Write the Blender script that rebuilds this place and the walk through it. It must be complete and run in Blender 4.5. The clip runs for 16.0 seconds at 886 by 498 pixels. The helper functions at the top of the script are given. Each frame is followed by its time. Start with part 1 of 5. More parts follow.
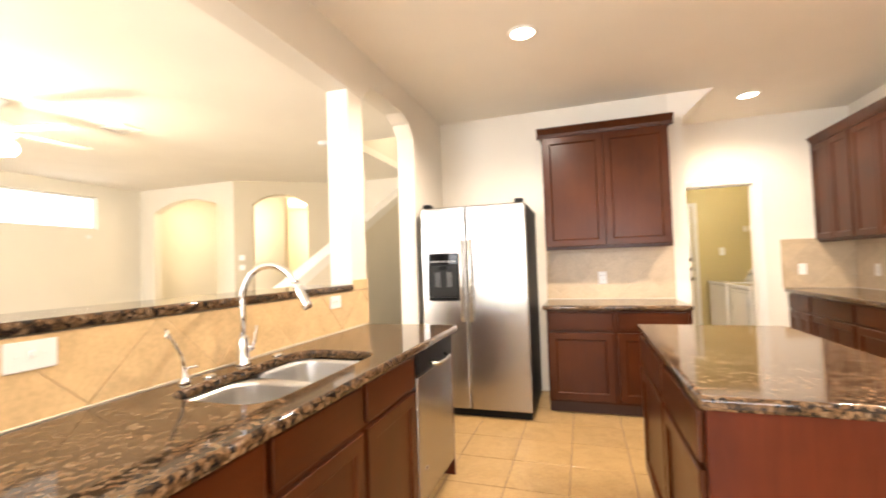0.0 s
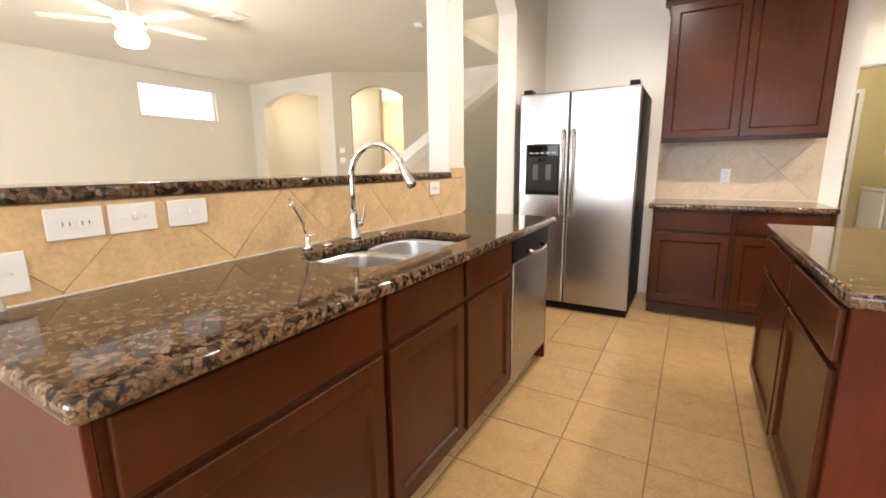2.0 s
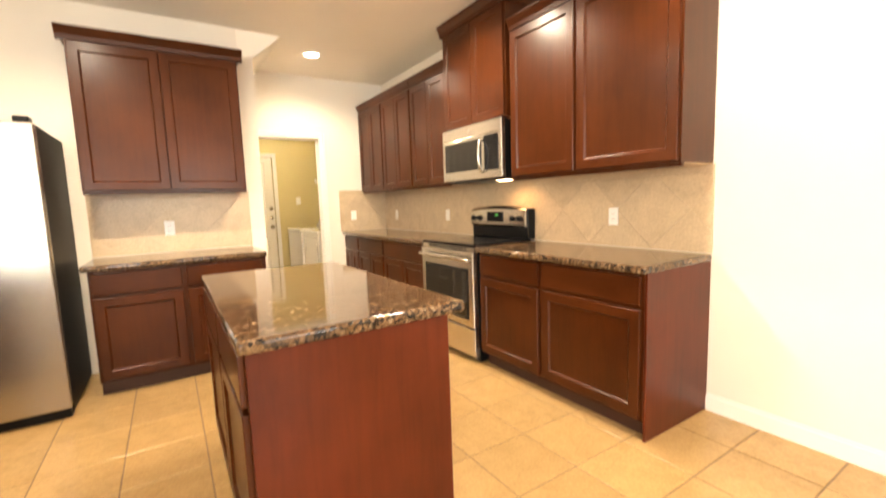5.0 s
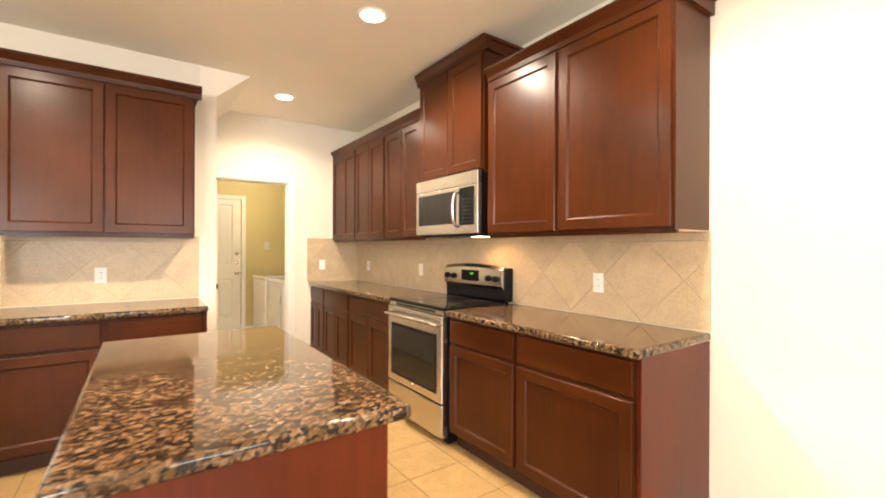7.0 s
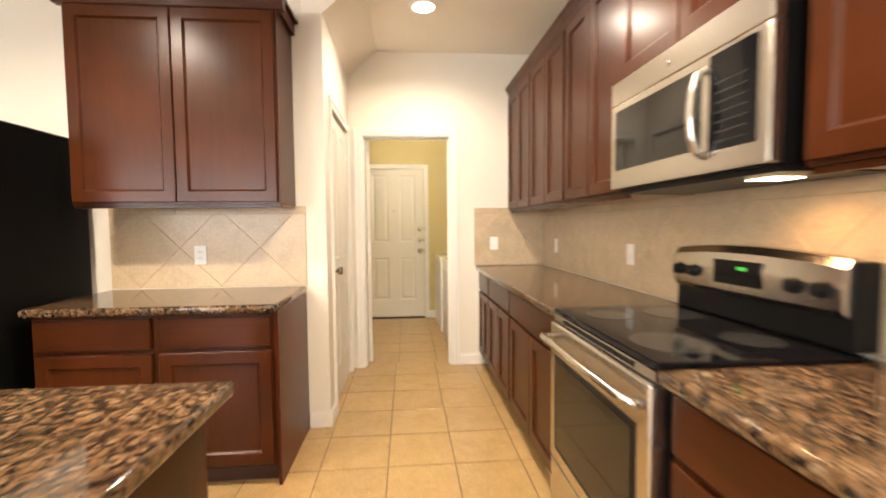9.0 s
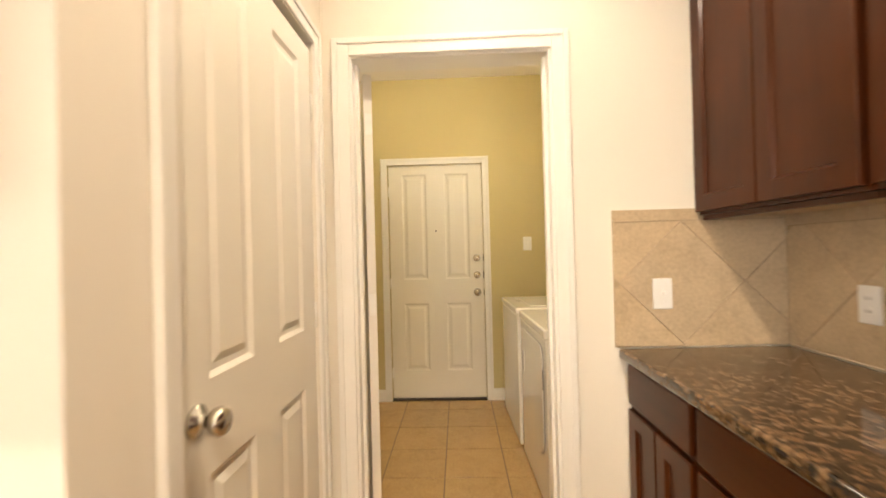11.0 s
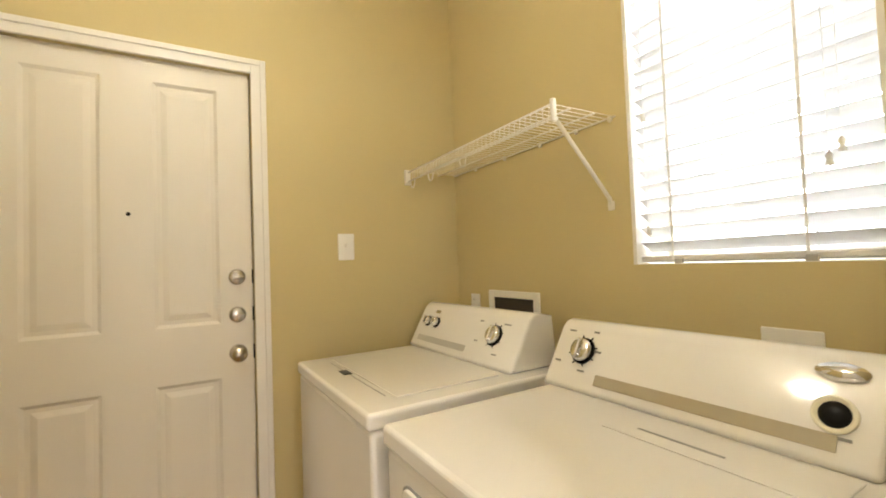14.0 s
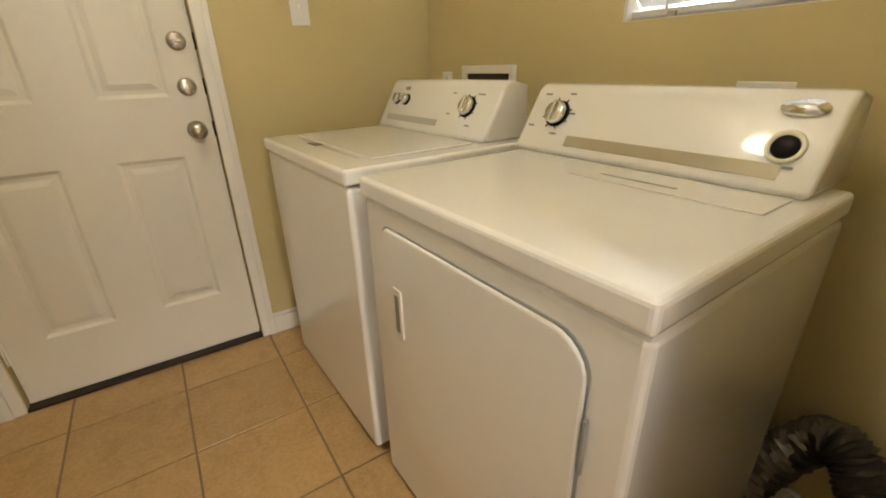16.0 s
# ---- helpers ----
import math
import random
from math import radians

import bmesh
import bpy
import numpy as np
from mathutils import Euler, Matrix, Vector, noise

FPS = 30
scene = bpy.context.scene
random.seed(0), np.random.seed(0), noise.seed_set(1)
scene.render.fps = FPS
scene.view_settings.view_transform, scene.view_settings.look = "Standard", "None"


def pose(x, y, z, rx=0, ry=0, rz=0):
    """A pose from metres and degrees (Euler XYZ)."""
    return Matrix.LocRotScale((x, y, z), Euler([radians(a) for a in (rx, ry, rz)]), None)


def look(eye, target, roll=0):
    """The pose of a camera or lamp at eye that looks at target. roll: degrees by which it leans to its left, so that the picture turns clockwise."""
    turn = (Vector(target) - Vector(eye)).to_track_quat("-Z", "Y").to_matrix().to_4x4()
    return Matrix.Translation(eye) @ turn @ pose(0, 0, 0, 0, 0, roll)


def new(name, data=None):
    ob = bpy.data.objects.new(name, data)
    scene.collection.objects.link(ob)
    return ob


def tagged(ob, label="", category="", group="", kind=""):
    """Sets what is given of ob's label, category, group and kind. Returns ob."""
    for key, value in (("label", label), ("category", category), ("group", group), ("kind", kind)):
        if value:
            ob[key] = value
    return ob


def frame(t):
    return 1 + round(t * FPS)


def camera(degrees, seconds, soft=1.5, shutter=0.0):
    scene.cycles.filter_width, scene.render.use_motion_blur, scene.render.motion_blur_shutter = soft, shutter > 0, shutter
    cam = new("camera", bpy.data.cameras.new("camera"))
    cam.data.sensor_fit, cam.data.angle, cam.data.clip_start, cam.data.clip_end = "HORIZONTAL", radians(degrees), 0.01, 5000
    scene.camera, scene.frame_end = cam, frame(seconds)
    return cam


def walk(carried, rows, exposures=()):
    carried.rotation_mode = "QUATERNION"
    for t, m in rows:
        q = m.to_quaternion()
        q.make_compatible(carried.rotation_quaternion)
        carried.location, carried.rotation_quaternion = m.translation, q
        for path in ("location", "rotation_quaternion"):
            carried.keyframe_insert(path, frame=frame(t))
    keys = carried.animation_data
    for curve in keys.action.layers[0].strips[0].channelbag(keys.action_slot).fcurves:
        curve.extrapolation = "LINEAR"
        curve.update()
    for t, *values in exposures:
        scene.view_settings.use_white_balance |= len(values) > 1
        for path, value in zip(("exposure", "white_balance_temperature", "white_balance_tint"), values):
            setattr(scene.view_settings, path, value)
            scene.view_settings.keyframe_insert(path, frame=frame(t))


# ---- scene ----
cam = camera(92.1, 16.0, 1.8, 0.5)
PATH = [
    (0, (-0.062, -0.103, 1.289), (-0.678, 1.799, 1.358), -1.9),
    (0.5, (-0.107, -0.116, 1.281), (-0.997, 1.675, 1.321), -1.5),
    (1, (-0.123, -0.12, 1.271), (-1.102, 1.624, 1.219), -0.7),
    (1.5, (-0.123, -0.113, 1.234), (-1.126, 1.6, 0.986), -1.0),
    (2, (-0.12, -0.105, 1.214), (-1.104, 1.594, 0.832), -0.7),
    (2.5, (-0.097, -0.086, 1.219), (-0.941, 1.687, 0.838), -1.9),
    (3, (-0.044, -0.009, 1.22), (-0.372, 1.928, 0.845), -2.1),
    (3.5, (0.009, 0.044, 1.217), (0.272, 1.994, 0.856), -3.1),
    (4, (0.038, 0.058, 1.227), (0.795, 1.878, 0.889), -2.5),
    (4.5, (0.102, 0.044, 1.231), (1.102, 1.745, 0.901), -2.2),
    (5, (0.107, 0.053, 1.245), (1.179, 1.727, 1.024), -2.0),
    (5.2, (0.109, 0.05, 1.269), (1.197, 1.726, 1.169), -1.8),
    (7.3, (0.502, 0.363, 1.307), (1.646, 2.003, 1.308), 0.4),
    (7.5, (0.607, 0.436, 1.294), (1.703, 2.108, 1.261), -0.3),
    (8, (0.881, 0.758, 1.279), (1.831, 2.518, 1.261), -0.3),
    (8.5, (1.165, 1.149, 1.258), (1.788, 3.049, 1.215), -1.4),
    (9, (1.36, 1.55, 1.27), (1.53, 3.54, 1.161), -0.5),
    (9.2, (1.386, 1.782, 1.26), (1.474, 3.779, 1.228), 0.1),
    (11.3, (1.379, 3.972, 1.291), (1.289, 5.97, 1.302), -1.0),
    (11.5, (1.376, 4.131, 1.287), (1.276, 6.128, 1.239), -0.6),
    (12, (1.356, 4.617, 1.291), (1.409, 6.616, 1.339), -1.9),
    (12.5, (1.408, 5.036, 1.256), (1.571, 7.027, 1.352), -2.0),
    (13, (1.463, 5.334, 1.26), (1.732, 7.314, 1.351), -0.2),
    (13.5, (1.457, 5.504, 1.258), (2.204, 7.358, 1.319), -2.0),
    (14, (1.422, 5.563, 1.251), (2.408, 7.302, 1.317), -2.1),
    (14.5, (1.412, 5.567, 1.252), (2.469, 7.264, 1.249), -1.4),
    (15, (1.404, 5.564, 1.181), (2.476, 7.2, 0.764), -1.1),
    (15.5, (1.386, 5.567, 1.114), (2.399, 7.104, 0.332), -1.5),
    (16, (1.4, 5.568, 1.127), (2.405, 7.107, 0.337), -1.5),
]
EXPOSURE = [(0.0, 0.86, 6700, 13), (0.5, 0.72, 6750, 13), (1.0, 0.58, 6450, 13), (1.6, 0.42, 6150, 13), (2.3, 0.32, 6050, 13), (3.0, 0.42, 6300, 12), (3.6, 0.58, 6650, 12), (4.3, 0.80, 7100, 12), (5.0, 0.90, 7600, 12),
            (8.2, 0.76, 6900, 11), (9.0, 0.68, 6850, 11), (11.5, 0.48, 7500, 12), (12.5, 0.47, 7200, 12), (14.5, 0.52, 6350, 10), (15.1, 0.18, 6350, 10), (15.5, 0.12, 6350, 10), (16.0, 0.30, 6400, 10)]
walk(cam, [(t, look(eye, target, roll)) for t, eye, target, roll in PATH], EXPOSURE)

# ---------- light and world ----------
world = bpy.data.worlds.new("sky")
scene.world = world
world.use_nodes = True
_bg = world.node_tree.nodes["Background"]
_sky = world.node_tree.nodes.new("ShaderNodeTexSky")
_sky.sky_type, _sky.sun_disc = "NISHITA", False
_sky.sun_elevation, _sky.sun_rotation = radians(48), radians(200)
world.node_tree.links.new(_sky.outputs[0], _bg.inputs[0])
_bg.inputs[1].default_value = 0.12

CEIL = 2.79      # ceiling height
WR = 2.63        # right wall face
WL = -1.46       # kitchen side of the bar wall
YB = 4.26        # wall behind the refrigerator
YF = 5.38        # wall with the laundry doorway
YG = 7.42        # laundry far wall
YS = -3.2        # wall behind the walk's start


def lamp(name, kind, power, colour, m, size=0.1, size_y=None, spread=None, angle=None):
    d = bpy.data.lights.new(name, kind)
    d.energy, d.color = power, colour
    if kind == "AREA":
        d.size = size
        if size_y:
            d.shape, d.size_y = "RECTANGLE", size_y
        if spread:
            d.spread = radians(spread)
    elif kind == "SUN":
        d.angle = radians(angle)
    else:
        d.shadow_soft_size = size
        if kind == "SPOT":
            d.spot_size, d.spot_blend = radians(angle), 0.6
    ob = new(name, d)
    ob.matrix_world = m
    return ob


WARM = (1.0, 0.87, 0.72)
DAY = (0.93, 0.96, 1.0)
lamp("sun", "SUN", 3.0, (1.0, 0.95, 0.86), look((0, 0, 10), (-2.0, 3.6, 5.4)), angle=0.5)
# First two cans are known, middle two assumed, last two added unseen.
CANS = [(-0.37, 2.70), (1.50, 4.60), (1.56, 2.76), (1.56, 1.15), (-0.37, -1.6), (1.56, -1.1)]
for cx, cy in CANS:
    lamp("can_light", "SPOT", 58 if cy > 4 else 145 if cy > 2 else 95 if cy > 0 else 28, WARM, look((cx, cy, CEIL - 0.03), (cx, cy, 0)), size=0.06, angle=160)
# daylight through the glazing of the dining nook, living room and laundry
lamp("nook_daylight", "AREA", 50, DAY, look((0.75, YS + 0.03, 1.45), (0.75, 0, 1.40)), size=1.5, size_y=1.6)
lamp("living_daylight", "AREA", 238, DAY, look((-3.0, YS + 0.03, 1.45), (-3.0, 4, 1.40)), size=3.5, size_y=1.6)
lamp("laundry_daylight", "AREA", 14, DAY, look((WR + 0.13, 6.16, 1.66), (0, 6.16, 1.4)), size=0.55, size_y=0.8)
lamp("fan_light", "POINT", 72, (1.0, 0.86, 0.66), pose(-4.6, 2.1, 2.27), size=0.12)
lamp("laundry_light", "POINT", 18, (1.0, 0.92, 0.74), pose(1.30, 6.15, 2.56), size=0.12)
lamp("hood_light", "SPOT", 3.2, (1.0, 0.52, 0.22), look((2.42, 2.70, 1.380), (2.50, 2.66, 0.9)), size=0.03, angle=150)
# added unseen fill, no fixtures, to brighten the rooms beyond the bar
lamp("entry_fill", "POINT", 55, (1.0, 0.82, 0.55), pose(-6.2, 8.2, 2.4), size=0.2)
lamp("niche_room_fill", "POINT", 22, (1.0, 0.84, 0.58), pose(-6.6, 6.5, 2.3), size=0.2)
lamp("stair_fill", "POINT", 11, (1.0, 0.86, 0.66), pose(-2.1, 5.5, 3.3), size=0.2)


# ---------- materials ----------
def material(name, colour, rough=0.5, metal=0.0, coat=0.0, spec=0.5):
    m = bpy.data.materials.new(name)
    m.use_nodes = True
    b = m.node_tree.nodes["Principled BSDF"]
    b.inputs["Base Color"].default_value = (*colour, 1)
    b.inputs["Roughness"].default_value = rough
    b.inputs["Metallic"].default_value = metal
    b.inputs["Coat Weight"].default_value = coat
    b.inputs["Coat Roughness"].default_value = 0.06
    b.inputs["Specular IOR Level"].default_value = spec
    return m


class Nodes:
    """A small wrapper to wire shader nodes."""

    def __init__(self, m):
        self.tree = m.node_tree
        self.bsdf = self.tree.nodes["Principled BSDF"]

    def add(self, kind, **sets):
        n = self.tree.nodes.new(kind)
        for k, v in sets.items():
            n.inputs[k.replace("_", " ")].default_value = v
        return n

    def link(self, a, b):
        self.tree.links.new(a, b)

    def coords(self, scale=(1, 1, 1), randomise=True):
        t = self.add("ShaderNodeTexCoord")
        mp = self.add("ShaderNodeMapping")
        mp.inputs["Scale"].default_value = scale
        self.link(t.outputs["Object"], mp.inputs["Vector"])
        if randomise:
            info = self.add("ShaderNodeObjectInfo")
            mul = self.add("ShaderNodeMath")
            mul.operation = "MULTIPLY"
            mul.inputs[1].default_value = 37.0
            self.link(info.outputs["Random"], mul.inputs[0])
            self.link(mul.outputs[0], mp.inputs["Location"])
        return mp.outputs[0]

    def noise(self, vec, scale, detail=4, rough=0.55, distortion=0.0):
        n = self.add("ShaderNodeTexNoise", Scale=scale, Detail=detail, Roughness=rough, Distortion=distortion)
        self.link(vec, n.inputs["Vector"])
        return n.outputs["Fac"]

    def ramp(self, fac, stops):
        r = self.add("ShaderNodeValToRGB")
        e = r.color_ramp.elements
        while len(e) < len(stops):
            e.new(0.5)
        for el, (p, c) in zip(e, stops):
            el.position, el.color = p, (*c, 1)
        self.link(fac, r.inputs[0])
        return r.outputs[0]

    def mix(self, fac, a, b, mode="MIX"):
        n = self.tree.nodes.new("ShaderNodeMix")
        n.data_type, n.blend_type = "RGBA", mode
        for sock, v in ((n.inputs[0], fac), (n.inputs[6], a), (n.inputs[7], b)):
            if isinstance(v, (int, float)):
                sock.default_value = v
            elif isinstance(v, tuple):
                sock.default_value = (*v, 1)
            else:
                self.link(v, sock)
        return n.outputs[2]

    def bump(self, height, strength=0.2, dist=0.002):
        n = self.add("ShaderNodeBump", Strength=strength, Distance=dist)
        self.link(height, n.inputs["Height"])
        self.link(n.outputs[0], self.bsdf.inputs["Normal"])

    def colour(self, c):
        self.link(c, self.bsdf.inputs["Base Color"])

    def rough(self, fac, lo, hi):
        n = self.add("ShaderNodeMapRange")
        n.inputs["To Min"].default_value, n.inputs["To Max"].default_value = lo, hi
        self.link(fac, n.inputs["Value"])
        self.link(n.outputs[0], self.bsdf.inputs["Roughness"])


def scaled(c, k):
    return tuple(min(1, v * k) for v in c)


def paint(name, c, rough=0.75, texture=0.25):
    m = material(name, c, rough, spec=0.3)
    n = Nodes(m)
    v = n.coords(randomise=False)
    n.colour(n.ramp(n.noise(v, 1.3, 3), [(0.3, scaled(c, 0.965)), (0.7, scaled(c, 1.02))]))
    n.bump(n.noise(v, 130, 3), texture, 0.0012)
    return m


def wood(name, c, along=2):
    m = material(name, c, 0.32, coat=0.22, spec=0.12)
    m.node_tree.nodes["Principled BSDF"].inputs["Coat Roughness"].default_value = 0.23
    n = Nodes(m)
    stretch = [11, 11, 11]
    stretch[along] = 0.75
    v = n.coords(tuple(stretch))
    grain = n.noise(v, 3.2, 7, 0.62, 0.6)
    blotch = n.noise(n.coords((1, 1, 1)), 3.0, 3)
    g = n.ramp(grain, [(0.28, scaled(c, 0.62)), (0.5, c), (0.75, scaled(c, 1.30))])
    n.colour(n.mix(0.55, g, n.ramp(blotch, [(0.32, scaled(c, 0.62)), (0.68, scaled(c, 1.40))])))
    n.rough(blotch, 0.24, 0.40)
    n.bump(grain, 0.06, 0.001)
    return m


def tile_material(name, c, vary=0.10, rough=0.38, scale=9, vein=0.0):
    m = material(name, c, rough)
    n = Nodes(m)
    v = n.coords()
    clouds = n.noise(v, scale, 6, 0.6, 0.7)
    fine = n.noise(v, scale * 9, 4)
    base = n.ramp(clouds, [(0.30, scaled(c, 1 - 2.2 * vary)), (0.52, c), (0.72, scaled(c, 1 + vary))])
    patch = n.noise(v, scale * 0.45, 3, 0.5, 1.2)
    base = n.mix(0.30, base, n.ramp(patch, [(0.30, (c[0] * 0.80, c[1] * 0.74, c[2] * 0.66)), (0.50, c), (0.70, scaled(c, 1.08))]))
    base = n.mix(0.36, base, n.ramp(fine, [(0.35, scaled(c, 0.72)), (0.65, scaled(c, 1.15))]))
    info = n.add("ShaderNodeObjectInfo")
    tint = n.ramp(info.outputs["Random"], [(0.0, (0.95, 0.95, 0.955)), (1.0, (1.03, 1.02, 1.0))])
    n.colour(n.mix(1.0, base, tint, "MULTIPLY"))
    n.rough(fine, rough - 0.03, rough + 0.05)
    n.bump(fine, 0.05, 0.0008)
    return m


def granite_material():
    """Polished granite: black, brown and tan crystals of about a centimetre, with fine specks."""
    m = material("brown_granite", (0.2, 0.13, 0.08), 0.07, spec=0.40)
    n = Nodes(m)
    v = n.coords((1.0, 1.0, 1.0), randomise=False)
    warp = n.add("ShaderNodeTexNoise", Scale=55.0, Detail=3.0)
    n.link(v, warp.inputs["Vector"])
    shift = n.add("ShaderNodeVectorMath")
    shift.operation = "MULTIPLY_ADD"
    shift.inputs[1].default_value = (0.016, 0.016, 0.016)
    n.link(warp.outputs["Color"], shift.inputs[0])
    n.link(v, shift.inputs[2])
    vec = shift.outputs[0]

    def cells(scale):
        t = n.add("ShaderNodeTexVoronoi", Scale=scale)
        n.link(vec, t.inputs["Vector"])
        sep = n.add("ShaderNodeSeparateColor")
        n.link(t.outputs["Color"], sep.inputs[0])
        return sep.outputs
    big = n.add("ShaderNodeTexVoronoi", Scale=72.0)
    n.link(vec, big.inputs["Vector"])
    tone = n.add("ShaderNodeSeparateColor")
    n.link(big.outputs["Color"], tone.inputs[0])
    crystal = n.ramp(tone.outputs[0], [(0.0, (0.016, 0.012, 0.010)), (0.15, (0.024, 0.016, 0.012)), (0.26, (0.088, 0.050, 0.025)), (0.60, (0.130, 0.076, 0.039)),
                                       (0.85, (0.172, 0.106, 0.057)), (1.0, (0.210, 0.152, 0.100))])
    matrix = n.ramp(big.outputs["Distance"], [(0.0, (0, 0, 0)), (0.56, (0, 0, 0)), (0.80, (1, 1, 1))])
    base = n.mix(matrix, crystal, (0.018, 0.013, 0.010))
    small = cells(300.0)
    base = n.mix(0.75, base, n.ramp(small[1], [(0.0, (0.30, 0.27, 0.25)), (0.28, (0.85, 0.83, 0.81)), (0.75, (1.10, 1.08, 1.05)), (1.0, (1.6, 1.55, 1.5))]), "MULTIPLY")
    drift = n.noise(v, 6, 3, 0.5, 0.8)
    base = n.mix(1.0, base, n.ramp(drift, [(0.34, (0.72, 0.70, 0.69)), (0.66, (1.16, 1.15, 1.12))]), "MULTIPLY")
    n.colour(base)
    return m


def steel(name, c=(0.43, 0.41, 0.38), rough=0.27, along=0):
    m = material(name, c, rough, 1.0)
    n = Nodes(m)
    s = [700, 700, 700]
    s[along] = 2
    v = n.coords(tuple(s))
    g = n.noise(v, 1.0, 3)
    n.rough(g, rough - 0.004, rough + 0.006)
    n.bsdf.inputs["Anisotropic"].default_value = 0.25
    n.bump(n.noise(n.coords((1.0, 1.0, 2.2)), 2.6, 2), 0.10, 0.006)
    return m


def glow(name, c, strength):
    m = material(name, c, 0.5)
    b = m.node_tree.nodes["Principled BSDF"]
    b.inputs["Emission Color"].default_value = (*c, 1)
    b.inputs["Emission Strength"].default_value = strength
    return m


def glass_material(name, c=(1, 1, 1), rough=0.0):
    m = material(name, c, rough)
    m.node_tree.nodes["Principled BSDF"].inputs["Transmission Weight"].default_value = 1.0
    return m


PAINT = paint("cream_wall_paint", (0.76, 0.71, 0.62))
PAINT_L = paint("golden_beige_wall_paint", (0.58, 0.485, 0.25))
PAINT_LIV = paint("pale_beige_living_paint", (0.74, 0.69, 0.58))
CEILP = paint("ceiling_paint", (0.85, 0.80, 0.71), 0.9, 0.5)
TRIM = paint("white_trim_enamel", (0.80, 0.775, 0.72), 0.35, 0.05)
DOORP = paint("white_door_enamel", (0.76, 0.72, 0.635), 0.38, 0.06)
WOOD = wood("cherry_stained_wood", (0.052, 0.0126, 0.0029))
WOOD_H = wood("cherry_stained_wood_across", (0.052, 0.0126, 0.0029), 0)
WOOD_R = wood("red_cherry_end_panel", (0.076, 0.0140, 0.0052))
MAPLE = wood("pale_maple_underside", (0.46, 0.32, 0.18), 0)
TOEK = material("dark_toe_kick", (0.045, 0.014, 0.008), 0.5)
GRANITE = granite_material()
TILE = tile_material("beige_floor_tile", (0.42, 0.272, 0.122), 0.11, 0.20, 9)
GROUT = paint("brown_grout", (0.17, 0.11, 0.065), 0.9, 0.4)
SPLASH = tile_material("tan_travertine_tile", (0.52, 0.405, 0.27), 0.13, 0.32, 8)
SPLASH_BAR = tile_material("golden_travertine_tile", (0.66, 0.47, 0.25), 0.14, 0.30, 8)
SPLASH_GROUT = paint("tan_tile_grout", (0.42, 0.33, 0.215), 0.9, 0.3)
STEEL_V = steel("brushed_steel", along=0)
STEEL_H = steel("brushed_steel_satin", (0.60, 0.57, 0.52), 0.24, 1)
SINK = steel("sink_steel", (0.62, 0.61, 0.59), 0.30, 1)
CHROME = material("polished_chrome", (0.82, 0.82, 0.82), 0.06, 1.0)
NICKEL = material("satin_nickel", (0.50, 0.46, 0.40), 0.24, 1.0)
BLACK = material("black_plastic", (0.007, 0.007, 0.0072), 0.32, spec=0.14)
BLACKT = material("black_textured_steel", (0.005, 0.005, 0.005), 0.42, spec=0.06)
BGLASS = material("black_glass", (0.004, 0.004, 0.005), 0.05, spec=0.16)
OVENGLASS = material("smoked_oven_glass", (0.010, 0.009, 0.008), 0.05, spec=0.42)
PLASTIC = material("white_plastic", (0.80, 0.79, 0.76), 0.35)
SLOT = material("socket_slot", (0.10, 0.09, 0.08), 0.6)
WHITE_ENAMEL = material("white_appliance_enamel", (0.82, 0.805, 0.77), 0.26, coat=0.9)
LAMP_ON = glow("lit_lens", (1.0, 0.90, 0.72), 14)


# ---------- mesh helpers ----------
def add_box(bm, a, b, bevel=0.0, seg=1):
    """An upright box between two corners, its edges rounded if asked."""
    vs = [bm.verts.new((x, y, z)) for x in (a[0], b[0]) for y in (a[1], b[1]) for z in (a[2], b[2])]
    idx = ((0, 1, 3, 2), (4, 6, 7, 5), (0, 4, 5, 1), (2, 3, 7, 6), (0, 2, 6, 4), (1, 5, 7, 3))
    fs = [bm.faces.new([vs[i] for i in f]) for f in idx]
    if bevel:
        edges = list({e for f in fs for e in f.edges})
        bmesh.ops.bevel(bm, geom=edges, offset=bevel, segments=seg, affect="EDGES", profile=0.5)
    return bm


def boxes(*items, bevel=0.0, seg=1):
    bm = bmesh.new()
    for a, b in items:
        add_box(bm, a, b, bevel, seg)
    return bm


def add_prism(bm, poly, axis, a, b):
    """A polygon, given in the two other axes, drawn out along one axis from a to b."""
    def place(u, v, w):
        return {"x": (w, u, v), "y": (u, w, v), "z": (u, v, w)}[axis]
    low = [bm.verts.new(place(u, v, a)) for u, v in poly]
    top = [bm.verts.new(place(u, v, b)) for u, v in poly]
    n = len(poly)
    bm.faces.new(low[::-1])
    bm.faces.new(top)
    for i in range(n):
        bm.faces.new((low[i], low[(i + 1) % n], top[(i + 1) % n], top[i]))
    bmesh.ops.recalc_face_normals(bm, faces=bm.faces)
    return bm


def prism(poly, axis, a, b):
    return add_prism(bmesh.new(), poly, axis, a, b)


